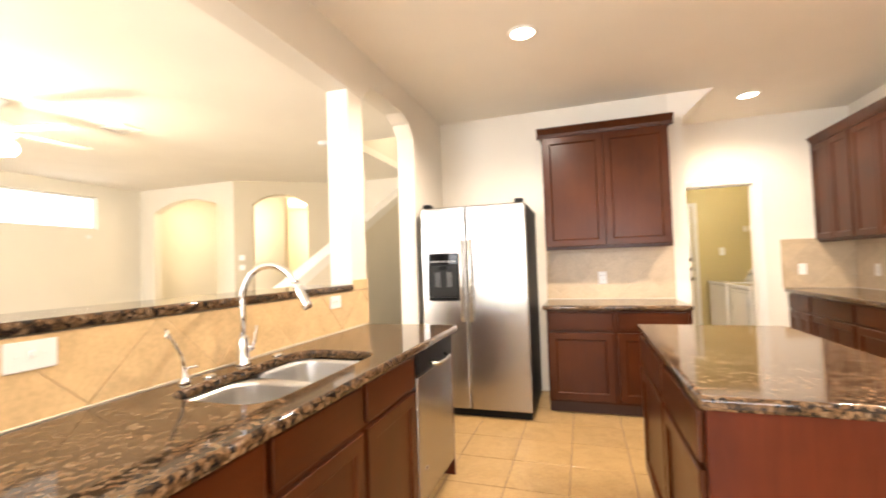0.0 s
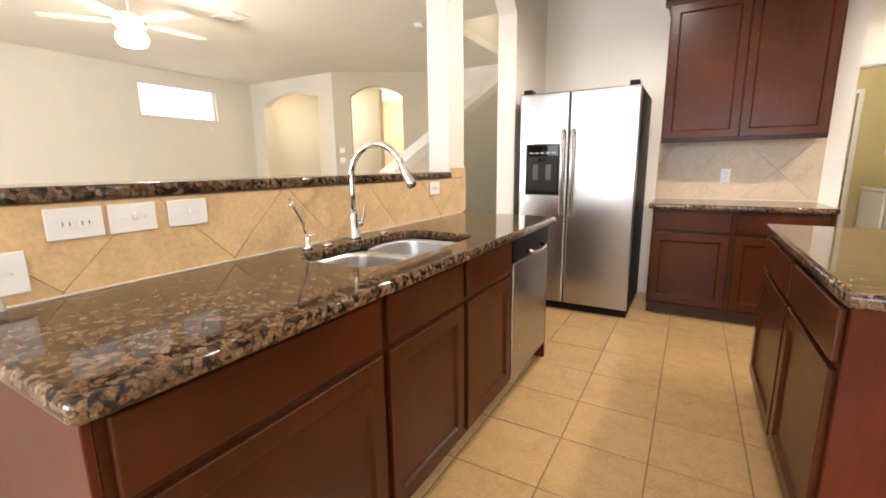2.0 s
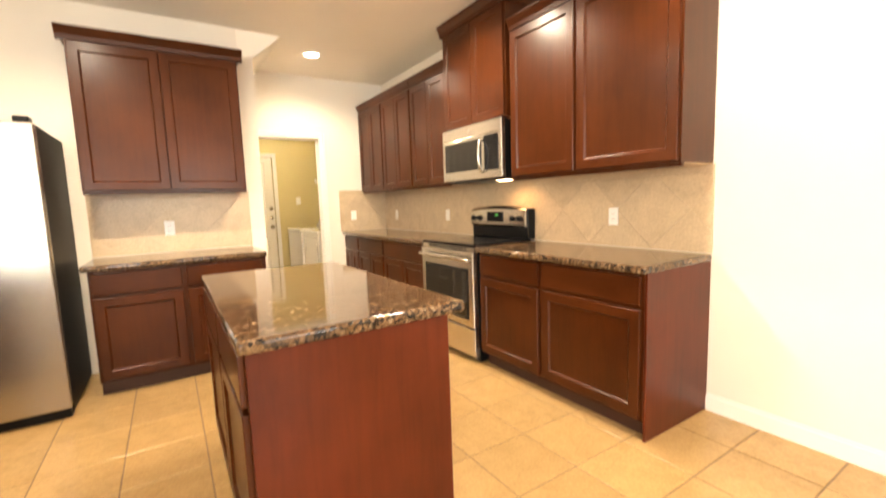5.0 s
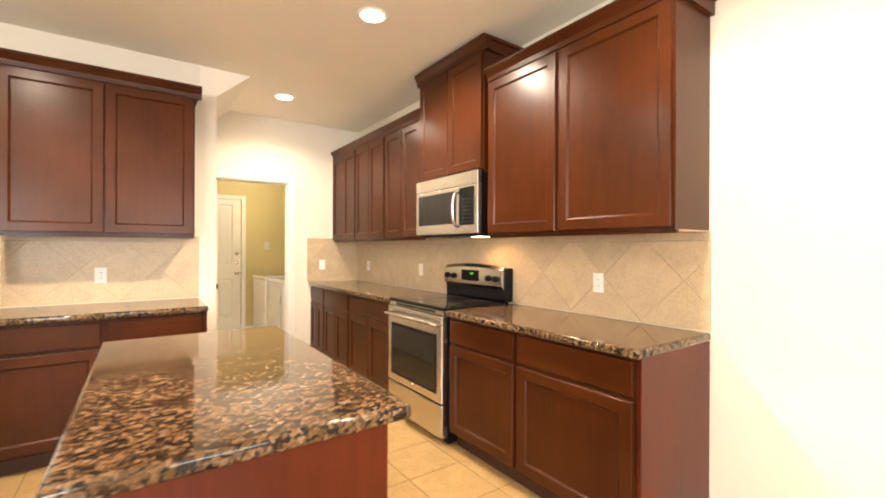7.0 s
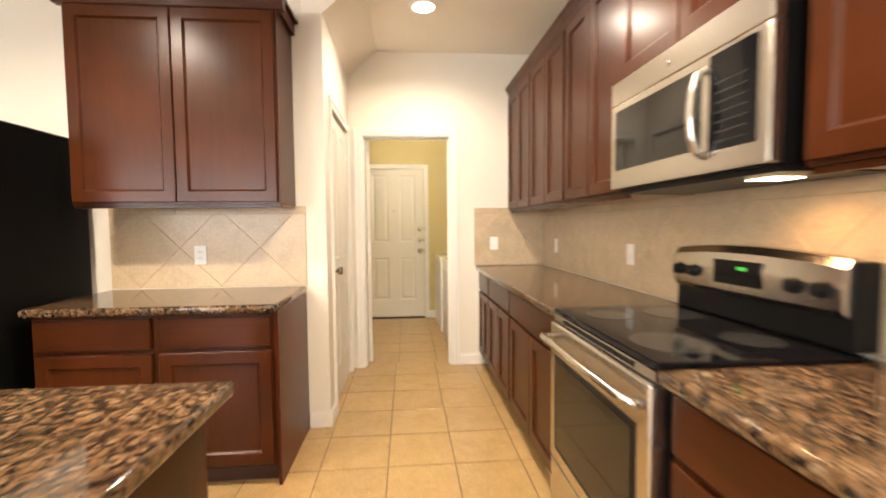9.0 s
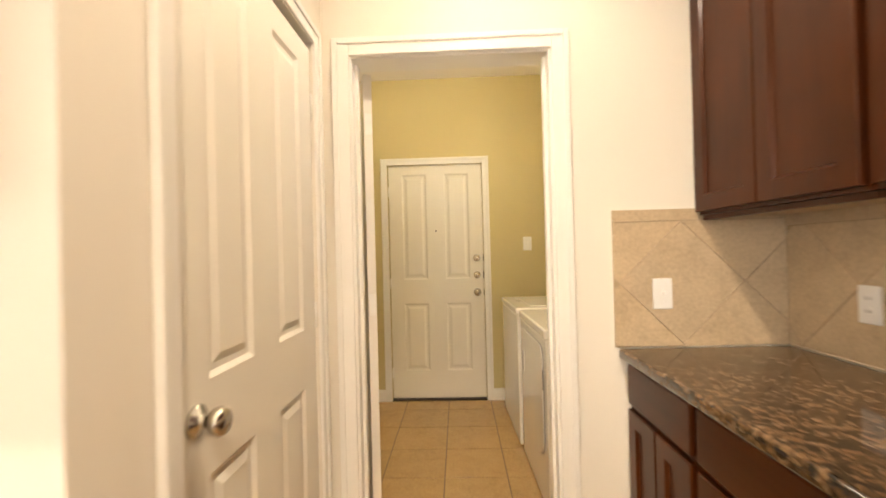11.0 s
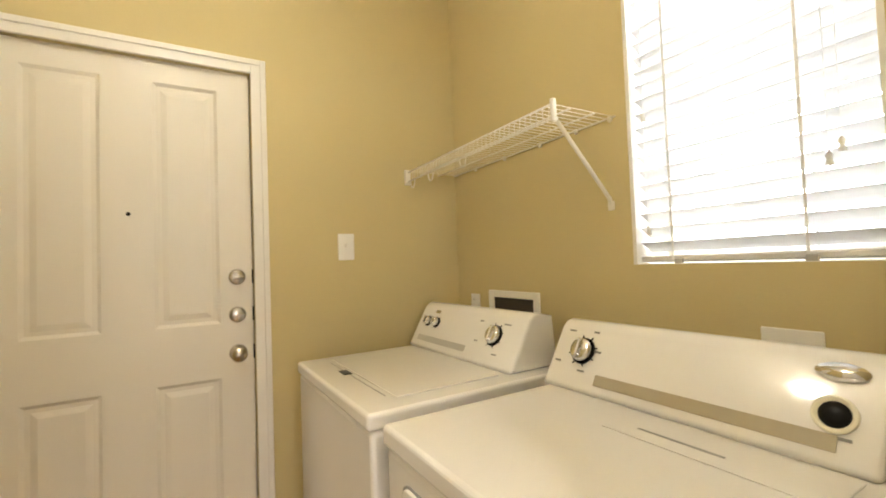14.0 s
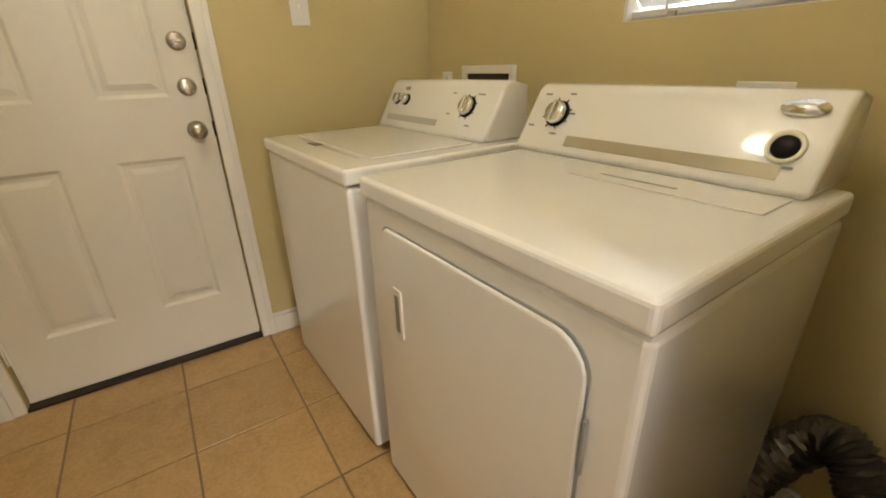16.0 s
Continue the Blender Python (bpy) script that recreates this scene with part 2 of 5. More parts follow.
def add_tube(bm, pts, r, seg=12, closed=False):
    """A round bar along a line of points; r is one radius or one for each point."""
    pts = [Vector(p) for p in pts]
    rs = r if isinstance(r, (list, tuple)) else [r] * len(pts)
    rings, side = [], None
    for i, p in enumerate(pts):
        d = (pts[min(i + 1, len(pts) - 1)] - pts[max(i - 1, 0)]).normalized()
        if side is None:
            side = d.orthogonal().normalized()
        side = (side - d * side.dot(d)).normalized()
        up = d.cross(side)
        rings.append([bm.verts.new(p + rs[i] * (math.cos(k * math.tau / seg) * side + math.sin(k * math.tau / seg) * up)) for k in range(seg)])
    for a, b in zip(rings, rings[1:]):
        for k in range(seg):
            f = bm.faces.new((a[k], a[(k + 1) % seg], b[(k + 1) % seg], b[k]))
            f.smooth = True
    bm.faces.new(rings[0][::-1])
    bm.faces.new(rings[-1])
    return bm


def tube(pts, r, seg=12):
    return add_tube(bmesh.new(), pts, r, seg)


def add_lathe(bm, profile, centre, axis="z", seg=24):
    """A turned shape: (radius, height) pairs round an axis through the centre."""
    c = Vector(centre)
    rings = []
    for r, h in profile:
        ring = []
        for k in range(seg):
            u, v = max(r, 1e-4) * math.cos(k * math.tau / seg), max(r, 1e-4) * math.sin(k * math.tau / seg)
            ring.append(bm.verts.new(c + Vector({"z": (u, v, h), "x": (h, u, v), "y": (v, h, u)}[axis])))
        rings.append(ring)
    for a, b in zip(rings, rings[1:]):
        for k in range(seg):
            f = bm.faces.new((a[k], a[(k + 1) % seg], b[(k + 1) % seg], b[k]))
            f.smooth = True
    bm.faces.new(rings[0][::-1])
    bm.faces.new(rings[-1])
    bmesh.ops.recalc_face_normals(bm, faces=bm.faces)
    return bm


def lathe(profile, centre, axis="z", seg=24):
    return add_lathe(bmesh.new(), profile, centre, axis, seg)


def rounded(w, h, r, n=5, cx=0.0, cy=0.0):
    """The outline of a rounded rectangle about (cx, cy)."""
    pts = []
    for sx, sy, a0 in ((1, 1, 0), (-1, 1, 90), (-1, -1, 180), (1, -1, 270)):
        for k in range(n + 1):
            a = radians(a0 + 90 * k / n)
            pts.append((cx + sx * (w / 2 - r) + r * math.cos(a), cy + sy * (h / 2 - r) + r * math.sin(a)))
    return pts


def part(name, bm, mat, parent=None, label=""):
    """Links a bmesh as one mesh object, under a thing or a part if one is given."""
    me = bpy.data.meshes.new(name)
    bm.to_mesh(me)
    bm.free()
    me.materials.append(mat)
    ob = new(name, me)
    ob.parent = parent
    if label:
        ob["label"] = label
    return ob


def thing(name, label, category, m=None, group=""):
    e = new(name)
    e.empty_display_size = 0.1
    e.matrix_world = m or Matrix()
    return tagged(e, label, category, group)


def structure(name, bm, mat, label="", category=""):
    return tagged(part(name, bm, mat), label, category, "", "structure")


# ---------- the shell ----------
structure("floor", boxes(((-8.2, -3.4, -0.12), (2.8, 9.4, -0.004))), GROUT, "brown grouted base of the tiled floor", "floor")
structure("ceiling", boxes(((WL - 0.16, YS - 0.12, CEIL), (WR + 0.12, YG + 0.12, CEIL + 0.1))), CEILP, "cream textured kitchen ceiling", "ceiling")

# right wall, with the laundry window through it
LR = 2.56        # laundry side wall face
WY0, WY1, WZ0, WZ1 = 5.835, 6.405, 1.225, 2.10
structure("wall_east", boxes(((WR, YS, 0), (WR + 0.14, WY0, CEIL)), ((WR, WY0, 0), (WR + 0.14, WY1, WZ0)),
                             ((WR, WY0, WZ1), (WR + 0.14, WY1, CEIL)), ((WR, WY1, 0), (WR + 0.14, YG + 0.12, CEIL))), PAINT, "cream painted side wall", "wall")
# wall with the laundry doorway
DX0, DX1, DZ = 0.968, 1.764, 2.068
structure("wall_laundry_door", boxes(((0.72, YF, 0), (DX0, YF + 0.12, CEIL)), ((DX1, YF, 0), (WR, YF + 0.12, CEIL)),
                                     ((DX0, YF, DZ), (DX1, YF + 0.12, CEIL))), PAINT, "cream wall with laundry doorway", "wall")
# wall behind the refrigerator, and the pantry wall that returns from it
structure("wall_refrigerator", boxes(((WL - 0.16, YB, 0), (0.865, YB + 0.12, CEIL))), PAINT, "cream wall behind the refrigerator", "wall")
PX = 0.865
PY0, PY1 = 4.48, 5.27      # pantry doorway
structure("wall_pantry", boxes(((PX - 0.12, YB + 0.12, 0), (PX, PY0, 2.56)), ((PX - 0.12, PY1, 0), (PX, YF, 2.56)),
                               ((PX - 0.12, PY0, DZ), (PX, PY1, 2.56))), PAINT, "cream pantry wall beside the doorway", "wall")
structure("sloped_soffit", prism([(PX - 0.12, 2.56), (PX, 2.56), (1.125, CEIL - 0.001), (PX - 0.12, CEIL - 0.001)], "y", YB - 0.001, YF), CEILP, "sloped soffit above the pantry wall", "soffit")
structure("wall_pantry_back", boxes(((0.0, YB + 0.12, 0), (0.06, YF, CEIL))), PAINT, "plain wall inside the pantry", "wall")

# bar wall: half wall, column, pier, header with clipped corners
TW = 0.16
structure("half_wall", boxes(((WL - TW, 0.20, 0), (WL, 2.51, 1.135))), PAINT, "cream half wall under the bar ledge", "half wall")
structure("column", boxes(((WL - TW, 2.31, 1.135), (WL, 2.51, 2.45)), bevel=0.012, seg=2), PAINT, "cream square column on the half wall", "column")
structure("wall_pier", boxes(((WL - TW, 3.45, 0), (WL, YB, CEIL))), PAINT, "cream wall pier beside the refrigerator", "wall")
structure("wall_bar_end", boxes(((WL - TW, -0.28, 0), (WL, 0.20, CEIL))), PAINT, "cream wall at the end of the bar", "wall")
bm = bmesh.new()
add_prism(bm, [(0.20, CEIL), (0.20, 2.30), (0.36, 2.45), (2.16, 2.45), (2.31, 2.45), (2.51, 2.45), (2.64, 2.58), (3.20, 2.58), (3.36, 2.53), (3.45, 2.42), (3.45, CEIL)], "x", WL - TW, WL)
structure("header", bm, PAINT, "cream header with clipped corners over the openings", "header")

# wall behind the start, with the dining nook's window
NX0, NX1, NZ0, NZ1 = 0.0, 1.5, 0.62, 2.28
structure("wall_south", boxes(((-1.20, YS - 0.12, 0), (NX0, YS, CEIL)), ((NX1, YS - 0.12, 0), (WR + 0.14, YS, CEIL)),
                              ((NX0, YS - 0.12, 0), (NX1, YS, NZ0)), ((NX0, YS - 0.12, NZ1), (NX1, YS, CEIL))), PAINT, "cream wall of the dining nook", "wall")
# laundry walls
LX = 0.10
structure("wall_laundry_lining", boxes(((LR, YF + 0.124, 0), (WR, WY0, CEIL)), ((LR, WY0, 0), (WR, WY1, WZ0)), ((LR, WY0, WZ1), (WR, WY1, CEIL)),
                                       ((LR, WY1, 0), (WR, YG, CEIL))), PAINT_L, "golden beige laundry wall with window", "wall")
GX0, GX1 = 0.785, 1.605
structure("wall_laundry_far", boxes(((LX - 0.12, YG, 0), (GX0, YG + 0.12, CEIL)), ((GX1, YG, 0), (WR + 0.14, YG + 0.12, CEIL)), ((GX0, YG, 2.045), (GX1, YG + 0.12, CEIL))), PAINT_L, "golden beige laundry wall with exterior door", "wall")
structure("wall_laundry_west", boxes(((LX - 0.12, YF + 0.12, 0), (LX, YG, CEIL))), PAINT_L, "golden beige laundry side wall", "wall")
structure("wall_laundry_near", boxes(((LX, YF + 0.12, 0), (DX0, YF + 0.126, CEIL)), ((DX1, YF + 0.12, 0), (LR, YF + 0.126, CEIL)), ((DX0, YF + 0.12, DZ), (DX1, YF + 0.126, CEIL))), PAINT_L, "golden beige laundry wall round the doorway", "wall")


# ---------- cabinets ----------
def add_panel_door(bm, x0, x1, z0, z1, y, rail=0.058, t=0.020):
    """A framed door with a sunk flat panel, its back on the plane y."""
    steps = ((0.0, 0.0), (0.0, t - 0.003), (0.003, t), (rail - 0.002, t), (rail, t - 0.002), (rail + 0.007, 0.009), (rail + 0.009, 0.008))
    rings = [[bm.verts.new(p) for p in ((x0 + i, y - d, z0 + i), (x1 - i, y - d, z0 + i), (x1 - i, y - d, z1 - i), (x0 + i, y - d, z1 - i))] for i, d in steps]
    for a, b in zip(rings, rings[1:]):
        for k in range(4):
            bm.faces.new((a[k], a[(k + 1) % 4], b[(k + 1) % 4], b[k]))
    bm.faces.new(rings[-1])
    bm.faces.new(rings[0][::-1])
    bmesh.ops.recalc_face_normals(bm, faces=bm.faces)
    return bm


def base_cabinet(w, m, label, doors=1, drawers=1, d=0.60, h=0.865, toe=True, ends=(), hollow=False):
    """A floor unit, its front on local y = 0, with drawer fronts above framed doors."""
    c = thing("base_cabinet", label, "cabinet", m, "base cabinets")
    z0 = 0.10 if toe else 0.0
    bm = boxes(((0.001, 0, z0), (w - 0.001, d, 0.64 if hollow else h)))
    if hollow:
        add_box(bm, (0.001, 0, 0.64), (w - 0.001, 0.02, h))
    part("body", bm, WOOD, c)
    if toe:
        part("toe_kick", boxes(((0.001, 0.06, 0), (w - 0.001, d, z0))), TOEK, c, "dark recessed toe kick")
    g = 0.016
    step = w / drawers
    for i in range(drawers):
        part("drawer_front", boxes(((i * step + g, -0.02, 0.700), ((i + 1) * step - g, -0.0005, 0.848)), bevel=0.005, seg=2), WOOD_H, c)
    step = w / doors
    for i in range(doors):
        a = g if i == 0 else 0.004
        b = g if i == doors - 1 else 0.004
        if doors == drawers:
            a = b = g
        part("door", add_panel_door(bmesh.new(), i * step + a, (i + 1) * step - b, z0 + 0.02, 0.678, -0.0005), WOOD, c)
    for side in ends:
        x = (-0.016, 0.0) if side == "l" else (w, w + 0.016)
        part("end_panel", boxes(((x[0], -0.004, 0), (x[1], d, h)), bevel=0.002), WOOD_R, c, "red-brown veneered end panel")
    return c


def wall_cabinet(w, m, label, z0, z1, doors=2, d=0.315, crown=0.066, ends=()):
    c = thing("wall_cabinet", label, "cabinet", m, "wall cabinets")
    part("body", boxes(((0.001, 0, z0), (w - 0.001, d, z1))), WOOD, c)
    part("light_rail", boxes(((0.001, 0.012, z0 - 0.018), (w - 0.001, 0.03, z0 - 0.0005))), WOOD_H, c)
    part("bottom_panel", boxes(((0.004, 0.032, z0 - 0.005), (w - 0.004, d, z0 - 0.0005))), MAPLE, c, "pale maple underside")
    g, step = 0.013, w / doors
    for i in range(doors):
        a = g if i == 0 else 0.003
        b = g if i == doors - 1 else 0.003
        part("door", add_panel_door(bmesh.new(), i * step + a, (i + 1) * step - b, z0 + 0.012, z1 - 0.03, -0.0005), WOOD, c)
    o = {"l": 0.042 if "l" in ends else 0.0, "r": 0.042 if "r" in ends else 0.0}
    prof = [(0.03, z1 - 0.02), (-0.012, z1 - 0.02), (-0.016, z1 + 0.01), (-0.036, z1 + crown * 0.7), (-0.042, z1 + crown * 0.78), (-0.042, z1 + crown), (0.03, z1 + crown)]
    bm = prism(prof, "x", -o["l"], w + o["r"])
    if "l" in ends:
        add_box(bm, (-0.042, 0.03, z1 + crown * 0.7), (0.0, d, z1 + crown))
        add_box(bm, (-0.02, 0.03, z1 - 0.02), (0.0, d, z1 + crown * 0.7))
    if "r" in ends:
        add_box(bm, (w, 0.03, z1 + crown * 0.7), (w + 0.042, d, z1 + crown))
        add_box(bm, (w, 0.03, z1 - 0.02), (w + 0.02, d, z1 + crown * 0.7))
    part("crown_moulding", bm, WOOD_H, c)
    return c


def facing_west(y_far, x):
    """Local x runs towards the near end of the room, the front looks to -x."""
    return pose(x, y_far, 0, 0, 0, -90)


def facing_east(y_near, x):
    return pose(x, y_near, 0, 0, 0, 90)


def add_slab(bm, outer, z0, z1, hole=None, bevel=0.012):
    """A stone slab with a rounded edge, and a hole through it if an outline is given."""
    loops = [outer] + ([hole] if hole else [])
    top_edges, rims = [], []
    for loop in loops:
        vs = [bm.verts.new((x, y, z1)) for x, y in loop]
        es = [bm.edges.new((vs[i], vs[(i + 1) % len(vs)])) for i in range(len(vs))]
        top_edges += es
        rims.append(vs)
    fill = bmesh.ops.triangle_fill(bm, edges=top_edges, use_beauty=True, use_dissolve=False)
    faces = [f for f in fill["geom"] if isinstance(f, bmesh.types.BMFace)]
    ext = bmesh.ops.extrude_face_region(bm, geom=faces)
    moved = [v for v in ext["geom"] if isinstance(v, bmesh.types.BMVert)]
    for v in moved:
        v.co.z = z0
    bmesh.ops.recalc_face_normals(bm, faces=bm.faces)
    sharp = [e for e in bm.edges if len(e.link_faces) == 2 and abs(e.verts[0].co.z - e.verts[1].co.z) < 1e-6
             and any(abs(f.normal.z) < 0.5 for f in e.link_faces)]
    bmesh.ops.bevel(bm, geom=sharp, offset=bevel, segments=3, affect="EDGES", profile=0.5)
    for f in bm.faces:
        f.smooth = abs(f.normal.z) < 0.98
    return bm


def worktop(label, outer, hole=None, z0=0.865, z1=0.905):
    c = thing("worktop", label, "worktop", pose(0, 0, 0), "granite worktops")
    part("slab", add_slab(bmesh.new(), outer, z0, z1, hole), GRANITE, c)
    return c


def rect(x0, y0, x1, y1, r=0.012):
    return rounded(x1 - x0, y1 - y0, r, 3, (x0 + x1) / 2, (y0 + y1) / 2)


# right run of units
RX = 2.03
base_cabinet(0.69, facing_west(1.935, RX), "cherry-stained base cabinet with one drawer beside the bare wall", ends="r")
base_cabinet(0.615, facing_west(2.55, RX), "cherry-stained base cabinet with one drawer beside the range")
base_cabinet(0.90, facing_west(4.215, RX), "cherry-stained double-door base cabinet beyond the range", doors=2)
base_cabinet(0.70, facing_west(4.915, RX), "cherry-stained double-door base cabinet under the granite", doors=2)
base_cabinet(0.462, facing_west(5.378, RX), "narrow cherry-stained base cabinet at the laundry wall", doors=2)
worktop("polished brown granite worktop beside the range", rect(1.98, 1.216, WR - 0.012, 2.552))
worktop("polished brown granite worktop up to the laundry wall", rect(1.98, 3.318, WR - 0.012, YF - 0.012))
UX = 2.30
UD = WR - UX - 0.003
wall_cabinet(0.653, facing_west(1.885, UX), "cherry-stained wall cabinet with a wide door", 1.40, 2.46, 1, UD, ends="r")
wall_cabinet(0.60, facing_west(2.485, UX), "cherry-stained wall cabinet beside the microwave", 1.40, 2.46, 1, UD)
wall_cabinet(0.815, facing_west(3.325, UX - 0.02), "raised cherry-stained cabinet above the microwave", 1.855, 2.69, 2, UD + 0.02, 0.07, ends="lr")
wall_cabinet(0.665, facing_west(3.995, UX), "cherry-stained double wall cabinet beyond the microwave", 1.40, 2.42, 2, UD)
wall_cabinet(0.69, facing_west(4.690, UX), "cherry-stained double wall cabinet over granite", 1.40, 2.42, 2, UD)
wall_cabinet(0.685, facing_west(5.378, UX), "cherry-stained double wall cabinet at the laundry wall", 1.40, 2.42, 2, UD)

# units beside the refrigerator
base_cabinet(1.09, pose(-0.37, 3.655, 0), "cherry-stained two-door base cabinet beside the refrigerator", 2, 2, ends="r")
worktop("polished brown granite worktop beside the refrigerator", rect(-0.40, 3.615, 0.742, YB - 0.012))
wall_cabinet(1.06, pose(-0.375, 3.945, 0), "cherry-stained two-door wall cabinet beside the refrigerator", 1.395, 2.44, 2, 0.312, ends="lr")

# island
base_cabinet(0.61, facing_east(1.265, 0.90) @ pose(0.62, 0.65, 0, 0, 0, 180), "cherry-stained island cabinet with drawer", ends="r", d=0.64)
base_cabinet(0.675, facing_east(1.885, 0.90) @ pose(0.675, 0.65, 0, 0, 0, 180), "cherry-stained island cabinet with drawer and door", d=0.64)
worktop("polished brown granite island worktop", rect(0.226, 1.226, 0.944, 2.600))

# peninsula with sink and dishwasher
KX = -0.87
base_cabinet(0.69, facing_east(0.13, KX), "cherry-stained peninsula cabinet with drawer and door", ends="l", d=0.575)
base_cabinet(1.025, facing_east(0.82, KX), "cherry-stained sink cabinet with two doors", 2, 2, d=0.575, hollow=True)
SX0, SX1, SY0, SY1 = -1.325, -0.945, 0.90, 1.63
hole = rounded(SX1 - SX0, SY1 - SY0, 0.09, 6, (SX0 + SX1) / 2, (SY0 + SY1) / 2)
worktop("polished brown granite peninsula worktop with sink cutout", rect(WL + 0.012, 0.092, -0.815, 2.482, 0.02), hole)
pe = thing("peninsula_end", "red-brown end panel beside the dishwasher", "panel", pose(-1.15, 2.437, 0))
part("end_panel", boxes(((-0.295, -0.009, 0), (0.298, 0.009, 0.863)), bevel=0.002), WOOD_R, pe)


def refrigerator():
    c = thing("refrigerator", "side-by-side stainless refrigerator with black sides and dispenser", "refrigerator", pose(-0.94, 3.8, 0))
    o = Vector((-0.94, 3.8, 0))

    def b(a, e, bevel=0.0, seg=1):
        return boxes((Vector(a) - o, Vector(e) - o), bevel=bevel, seg=seg)
    x0, x1, xm = -1.392, -0.482, -0.988
    part("body", b((x0 + 0.004, 3.455, 0.02), (x1 - 0.004, 4.22, 1.772), 0.006), BLACKT, c, "black textured steel cabinet")
    part("kick_grille", b((x0 + 0.01, 3.43, 0.004), (x1 - 0.01, 3.50, 0.065)), BLACK, c, "black kick grille")
    for n, (a, e) in (("freezer_door", (x0, xm - 0.003)), ("fridge_door", (xm + 0.003, x1))):
        door = part(n, b((a, 3.385, 0.07), (e, 3.450, 1.772), 0.012, 3), STEEL_V, c, "brushed stainless door")
        side = -1 if n == "freezer_door" else 1
        hx = xm + side * 0.038
        bar = [(hx, 3.385, 0.80), (hx, 3.345, 0.815), (hx, 3.332, 0.85), (hx, 3.330, 1.15), (hx, 3.332, 1.43), (hx, 3.345, 1.465), (hx, 3.385, 1.48)]
        part("handle", tube([Vector(p) - o for p in bar], 0.013, 12), STEEL_H, door, "bright steel bar handle")
        hinge = a + 0.02 if side < 0 else e - 0.09
        part("hinge_cover", b((hinge, 3.40, 1.773), (hinge + 0.07, 3.50, 1.808), 0.008, 2), BLACK, c, "black hinge cover")
    # ice and water dispenser
    d = part("dispenser", b((-1.330, 3.374, 0.970), (-1.050, 3.386, 1.378), 0.003), BLACK, c, "black ice and water dispenser")
    part("control_strip", b((-1.318, 3.3715, 1.285), (-1.062, 3.3737, 1.368)), BGLASS, d, "glossy control strip")
    part("button_row", boxes(*[(Vector((-1.300 + 0.046 * i, 3.3705, 1.300)) - o, Vector((-1.268 + 0.046 * i, 3.3714, 1.313)) - o) for i in range(5)]), material("grey_button", (0.30, 0.30, 0.30), 0.4), d)
    # flat near-black sheet paints the cavity's shade, nothing is hollowed out
    part("recess_shade", b((-1.310, 3.3730, 1.010), (-1.070, 3.3738, 1.275)), material("painted_cavity_shade", (0.004, 0.004, 0.004), 0.6), d)
    part("spout", b((-1.225, 3.352, 1.235), (-1.155, 3.373, 1.275), 0.006, 2), BLACK, d, "black dispenser spout")
    part("paddle", b((-1.265, 3.362, 1.090), (-1.220, 3.372, 1.215), 0.003), material("paddle_grey", (0.06, 0.06, 0.06), 0.3), d)
    part("paddle", b((-1.160, 3.362, 1.090), (-1.115, 3.372, 1.215), 0.003), bpy.data.materials["paddle_grey"], d)
    part("drip_tray", b((-1.315, 3.352, 0.974), (-1.065, 3.374, 1.003), 0.003), BLACK, d)
    return c


refrigerator()


def dishwasher():
    o = Vector((-0.9, 2.14, 0))
    c = thing("dishwasher", "stainless dishwasher with black control strip under granite", "dishwasher", Matrix.Translation(o))

    def b(a, e, bevel=0.0, seg=1):
        return boxes((Vector(a) - o, Vector(e) - o), bevel=bevel, seg=seg)
    part("body", b((-1.44, 1.849, 0.10), (-0.885, 2.425, 0.862)), BLACK, c, "black tub casing")
    part("toe_kick", b((-1.44, 1.849, 0), (-0.93, 2.425, 0.10)), BLACK, c, "black toe kick")
    door = part("door", b((-0.885, 1.852, 0.105), (-0.848, 2.422, 0.735), 0.006, 2), STEEL_V, c, "brushed stainless door")
    part("control_panel", b((-0.885, 1.852, 0.738), (-0.845, 2.422, 0.860), 0.008, 2), BLACK, c, "glossy black control strip")
    hp = [(-0.846, 2.03, 0.775), (-0.815, 2.04, 0.765), (-0.806, 2.07, 0.760), (-0.804, 2.147, 0.758), (-0.806, 2.225, 0.760), (-0.815, 2.255, 0.765), (-0.846, 2.265, 0.775)]
    part("handle", tube([Vector(p) - o for p in hp], 0.010, 10), STEEL_H, c, "curved steel pull handle")
    part("badge", lathe([(0.011, 0), (0.011, 0.002), (0.0, 0.003)], Vector((-0.848, 1.95, 0.26)) - o, "x", 14), CHROME, door)


dishwasher()


